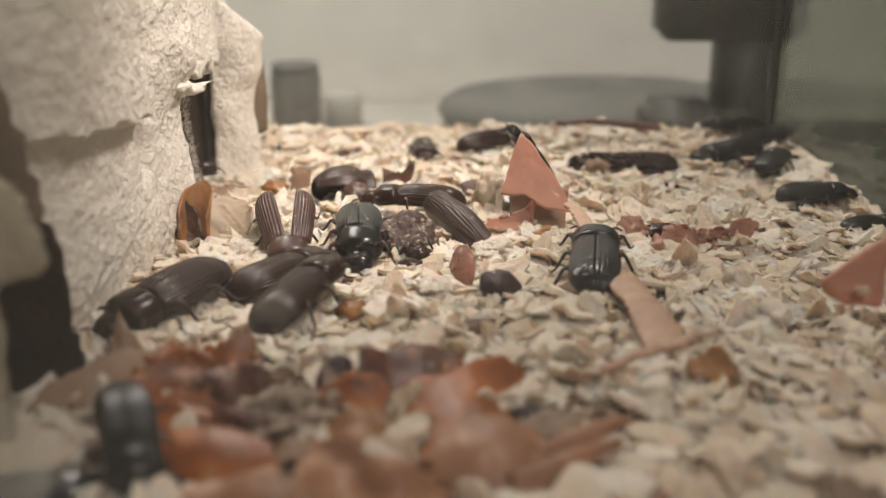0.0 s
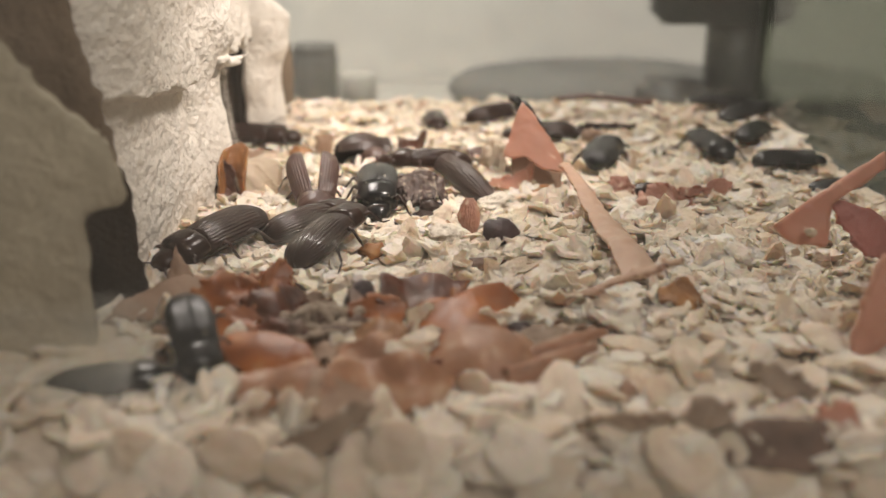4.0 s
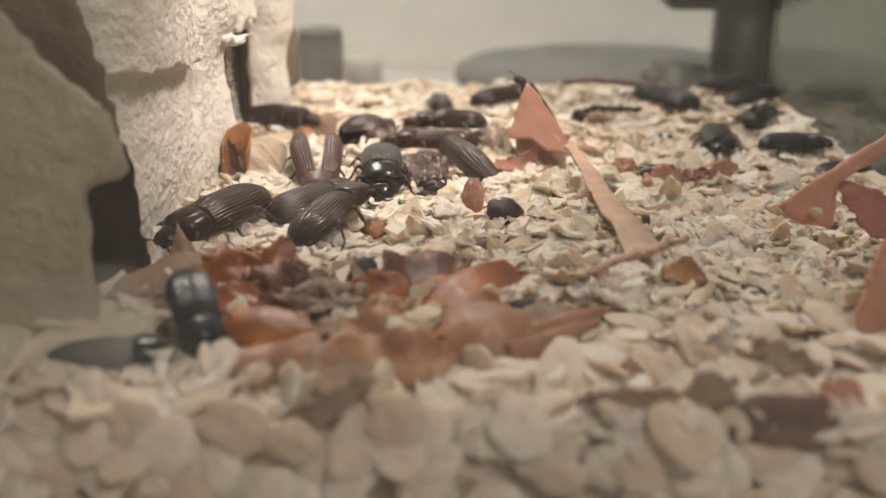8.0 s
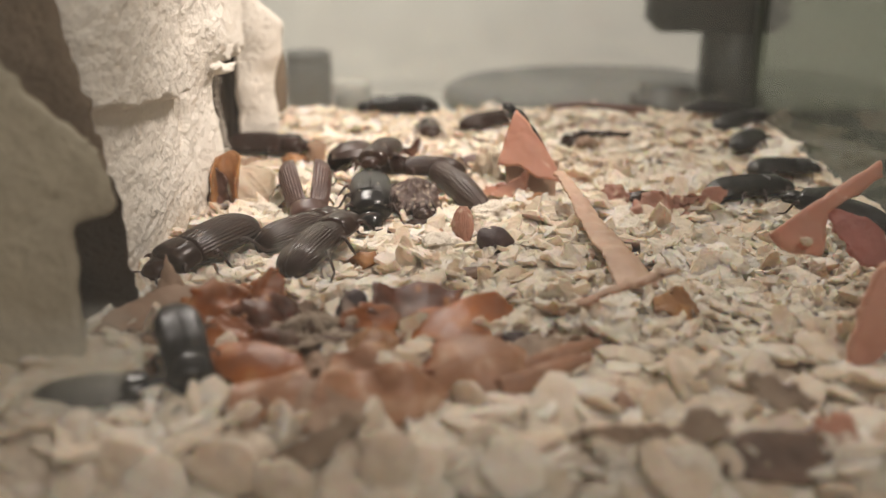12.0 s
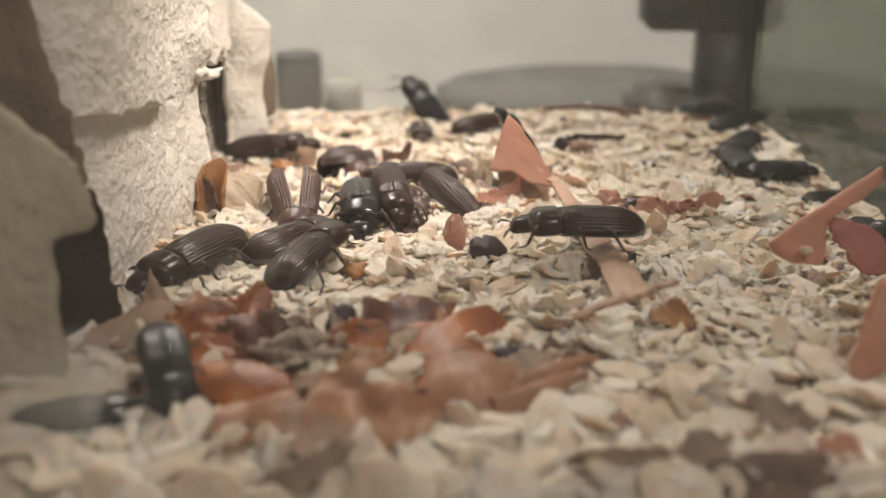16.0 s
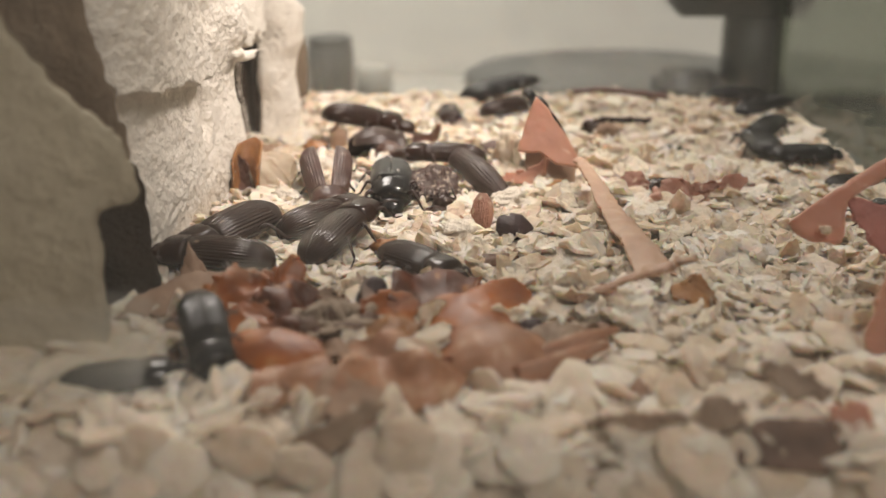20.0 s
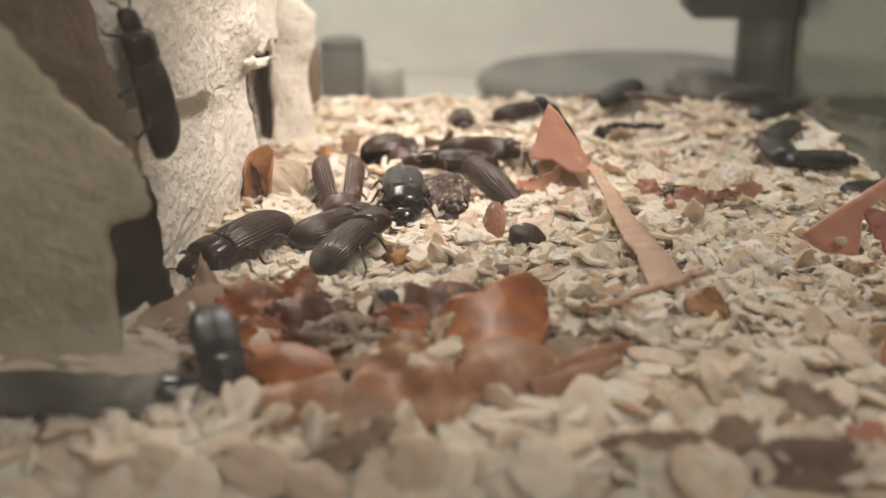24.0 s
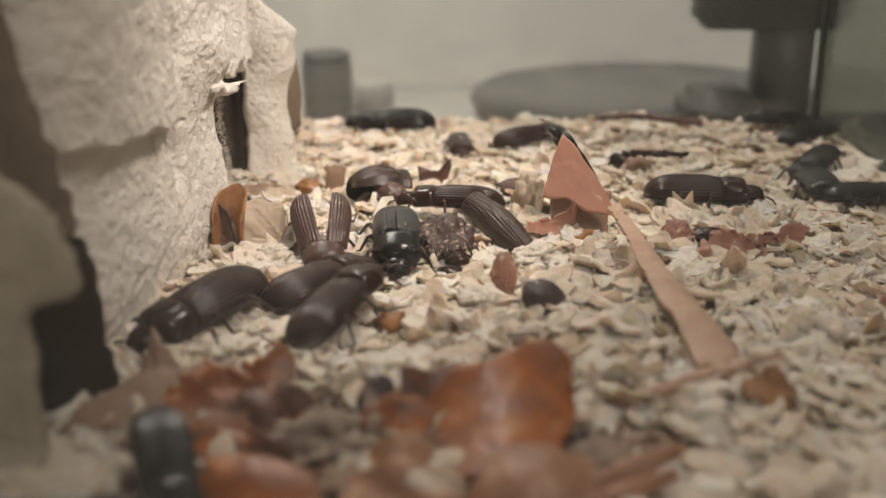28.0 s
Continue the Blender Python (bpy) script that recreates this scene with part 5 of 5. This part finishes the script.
def motions():
    crawl(WANDERER, [(0, 0.0338, 0.1840, 82, 8, 0.0005), (0.7, 0.0338, 0.1835, 82, 8, 0.0005), (1.4, 0.0335, 0.1850, 74, 6, 0.0005), (2.1, 0.0345, 0.1975, 66, 4, 0.0042), (2.6, 0.0355, 0.2120, 70, 0, 0.0030), (3.0, 0.0402, 0.2202, 50), (3.5, 0.0444, 0.2306, 75),
                     (5.5, 0.0460, 0.2598, 50), (6, 0.0506, 0.2608, 15), (6.5, 0.0600, 0.2629, 15), (7, 0.0694, 0.2702, 60), (8, 0.0683, 0.2930, 125), (9, 0.0538, 0.3107, 175), (10, 0.0392, 0.3128, 180), (11, 0.0132, 0.3128, 180),
                     (11.5, 0.0007, 0.3128, 180), (13.5, -0.0180, 0.3086, 160), (14.5, -0.0034, 0.3097, 130, 18), (15, -0.0014, 0.3097, 135, 30), (16, 0.0018, 0.3107, 122, 34), (17, 0.0007, 0.3097, 110, 38), (18, 0.0018, 0.3097, 92, 40),
                     (18.6, 0.0059, 0.3107, 35, 26), (19.2, 0.0122, 0.3118, 18, 20), (20, 0.0174, 0.3118, 8, 14), (21, 0.0350, 0.3128, 4, 4), (21.5, 0.0392, 0.3128, 0), (23.5, 0.0538, 0.3107, 10), (24, 0.0506, 0.3086, 60, 4, 0.002), (24.5, 0.0413, 0.3097, 130, 8, 0.001),
                     (25, 0.0361, 0.3118, 135, 38), (25.5, 0.0267, 0.3118, 172, 8), (26, 0.0132, 0.3107, 180), (27, 0.0049, 0.3107, 180), (27.6, -0.0066, 0.3097, 180), (28, -0.0180, 0.3097, 180)])
    crawl(CROSSER, [(0, 0.0933, 0.1360, 100), (11.5, 0.0933, 0.1422, 115), (12.7, 0.0881, 0.1526, 150), (13.5, 0.0766, 0.1558, 175), (14, 0.0714, 0.1547, 180), (14.5, 0.0652, 0.1568, 172), (15, 0.0569, 0.1563, 152), (15.5, 0.0454, 0.1672, 160, 8, 0.003), (16, 0.0325, 0.1690, 184, 2, 0.0055),
                    (16.3, 0.0257, 0.1672, 180, -6, 0.003), (16.6, 0.0184, 0.1651, 180), (17, 0.0101, 0.1672, 180), (17.3, 0.0007, 0.1599, 190), (17.6, -0.0066, 0.1620, 176, 0, 0.002), (18, -0.0159, 0.1610, 180, 0, 0.002), (18.4, -0.0270, 0.1589, 180), (18.8, -0.0365, 0.1568, 180), (19.2, -0.0392, 0.1558, 178),
                    (20, -0.0385, 0.1578, 170), (20.4, -0.0385, 0.1589, 160, 18), (20.7, -0.0404, 0.1475, 165, 45, 0.0048), (21, -0.0446, 0.1475, 175, 62, 0.0083), (21.5, -0.0467, 0.1475, 178, 62, 0.0125), (23.5, -0.0491, 0.1490, 180, 82, 0.0262), (24, -0.0486, 0.1490, 180, 80, 0.0325), (24.3, -0.0493, 0.1490, 180, 78, 0.0390), (24.6, -0.0500, 0.1490, 180, 77, 0.0440), (24.9, -0.0506, 0.1490, 180, 76, 0.0515), (25.2, -0.0510, 0.1490, 180, 76, 0.0600), (26, -0.0520, 0.1490, 180, 80, 0.0780), (28, -0.0520, 0.1490, 180, 80, 0.0800)])
    crawl(CLIMBER, [(0, 0.0558, 0.2702, 178), (0.7, 0.0475, 0.2712, 180), (1.4, 0.0444, 0.2702, 180), (2.6, 0.0402, 0.2702, 182), (3.5, 0.0361, 0.2670, 185), (5.5, 0.0122, 0.2598, 195, 0, 0.002), (7, 0.0070, 0.2480, 190, 0, 0.004), (8, 0.0040, 0.2430, 180, 0, 0.005), (9.3, -0.0024, 0.2400, 195, 0, 0.005),
                    (10, -0.0066, 0.2350, 220, 0, 0.005), (11, -0.0090, 0.2270, 240, 0, 0.0050), (11.5, -0.0088, 0.2255, 255, 0, 0.006), (13.5, -0.0056, 0.2180, 258, -4, 0.0080), (14, -0.0050, 0.2120, 256, -8, 0.0085), (14.5, -0.0050, 0.2095, 262, -10, 0.008), (15, -0.0050, 0.2075, 266, -12, 0.0075), (16, -0.0024, 0.2036, 282, -16, 0.005),
                    (16.6, 0.0007, 0.1911, 292, -6, 0.001), (17.2, -0.0003, 0.1859, 232), (18, -0.0034, 0.1808, 215), (18.6, -0.0034, 0.1724, 240), (19.2, -0.0034, 0.1620, 262), (19.5, -0.0034, 0.1589, 285), (19.8, -0.0010, 0.1547, 308), (20.1, 0.0004, 0.1526, 318), (20.4, 0.0020, 0.1510, 322), (20.7, 0.0036, 0.1500, 320, 0, -0.0016), (21, 0.0050, 0.1500, 300, 0, -0.0024), (21.5, 0.0056, 0.1480, 300, 0, -0.004), (23.5, 0.0090, 0.1422, 330, 0, -0.006)])
    crawl(STROLLER, [(0, -0.0606, 0.2587, 10), (2, -0.0575, 0.2587, 6), (3, -0.0492, 0.2598, 4), (5.5, -0.0456, 0.2634, 0), (8, -0.0419, 0.2629, -14), (11, -0.0404, 0.2598, -4), (15, -0.0388, 0.2618, 4, 4), (16, -0.0367, 0.2629, 10, 4), (16.6, -0.0336, 0.2660, 14), (17.4, -0.0304, 0.2650, 34, 8, 0.001), (18, -0.0285, 0.2640, 40, 12, 0.002), (18.6, -0.0262, 0.2630, 30, 8, 0.003), (19.2, -0.0232, 0.2629, 10, 0, 0.002), (20, -0.0195, 0.2590, -6, -8, 0.005),
                     (21, -0.0145, 0.2520, -20, -14, 0.008), (21.5, -0.0100, 0.2480, -32, -10, 0.007), (23.5, 0.0075, 0.2340, -8, 0, 0.003), (24.5, 0.0118, 0.2360, 10, 0, 0.003), (25, 0.0142, 0.2400, 14, 0, 0.002), (25.5, 0.0205, 0.2504, 10), (26, 0.0319, 0.2504, -4), (26.4, 0.0402, 0.2483, -12), (27.2, 0.0444, 0.2442, -12), (27.6, 0.0486, 0.2400, -10), (28, 0.0558, 0.2390, -5)])
    crawl(CORNERED, [(0, 0.0808, 0.2774, 210), (1.4, 0.0746, 0.2650, 245), (2.1, 0.0704, 0.2546, 255), (3, 0.0746, 0.2525, 275), (5.5, 0.0746, 0.2546, 290), (6, 0.0777, 0.2494, 300), (7, 0.0766, 0.2400, 255), (8, 0.0725, 0.2421, 262), (9, 0.0683, 0.2410, 290), (9.6, 0.0694, 0.2358, 320), (10.3, 0.0766, 0.2223, 318), (11, 0.0777, 0.2192, 285), (11.5, 0.0756, 0.2161, 340), (12.5, 0.0798, 0.2234, 40), (13.5, 0.0818, 0.2421, 75), (14.5, 0.0829, 0.2504, 90)])
    crawl(VISITOR, [(0, 0.0960, 0.1500, 175), (10.3, 0.0960, 0.1540, 175), (10.6, 0.0925, 0.1585, 176), (11, 0.0860, 0.1620, 172, 6, 0.002), (11.2, 0.0855, 0.1680, 150, 8, 0.003), (11.5, 0.0850, 0.1775, 135, 14, 0.005), (12.4, 0.0840, 0.1860, 160, 4, 0.002), (13.5, 0.0790, 0.1810, 178), (13.75, 0.0880, 0.1810, 172), (14.1, 0.0930, 0.1820, 165), (14.4, 0.0960, 0.1860, 140)])
    crawl(NEARBY, [(0, -0.080, 0.1075, 0), (20, -0.080, 0.1075, 0), (21, -0.0580, 0.1070, 2), (21.5, -0.0540, 0.1070, 4), (23.5, -0.0500, 0.1065, 4), (24.5, -0.0480, 0.1060, 2), (26, -0.0465, 0.1065, 4)])
    low, mid, high = pose(0.0088, 0.1290, 0.0085, 8, -3, 4), pose(0.0094, 0.1305, 0.0098, 14, -7, 4), pose(0.0088, 0.1315, 0.0112, 17, -3, 4)
    walk(LIFTED, [(0, low), (19.8, low), (21, mid), (26, mid), (26.8, high), (28, high)])
    stride(WANDERER, [(1.5, 3.5), (3.5, 11.5), (13.5, 15), (18, 21.5), (23.5, 26), (27, 28)])
    stride(CROSSER, [(12, 19.2), (20, 21.5), (23.5, 25.5)])
    stride(CLIMBER, [(0, 1.2), (3.5, 5.5), (8, 11), (14, 16.6), (17.2, 21)])
    stride(STROLLER, [(16, 21.5), (23.5, 28)])
    stride(CORNERED, [(0.8, 2.1), (5.5, 11.5)])


motions()
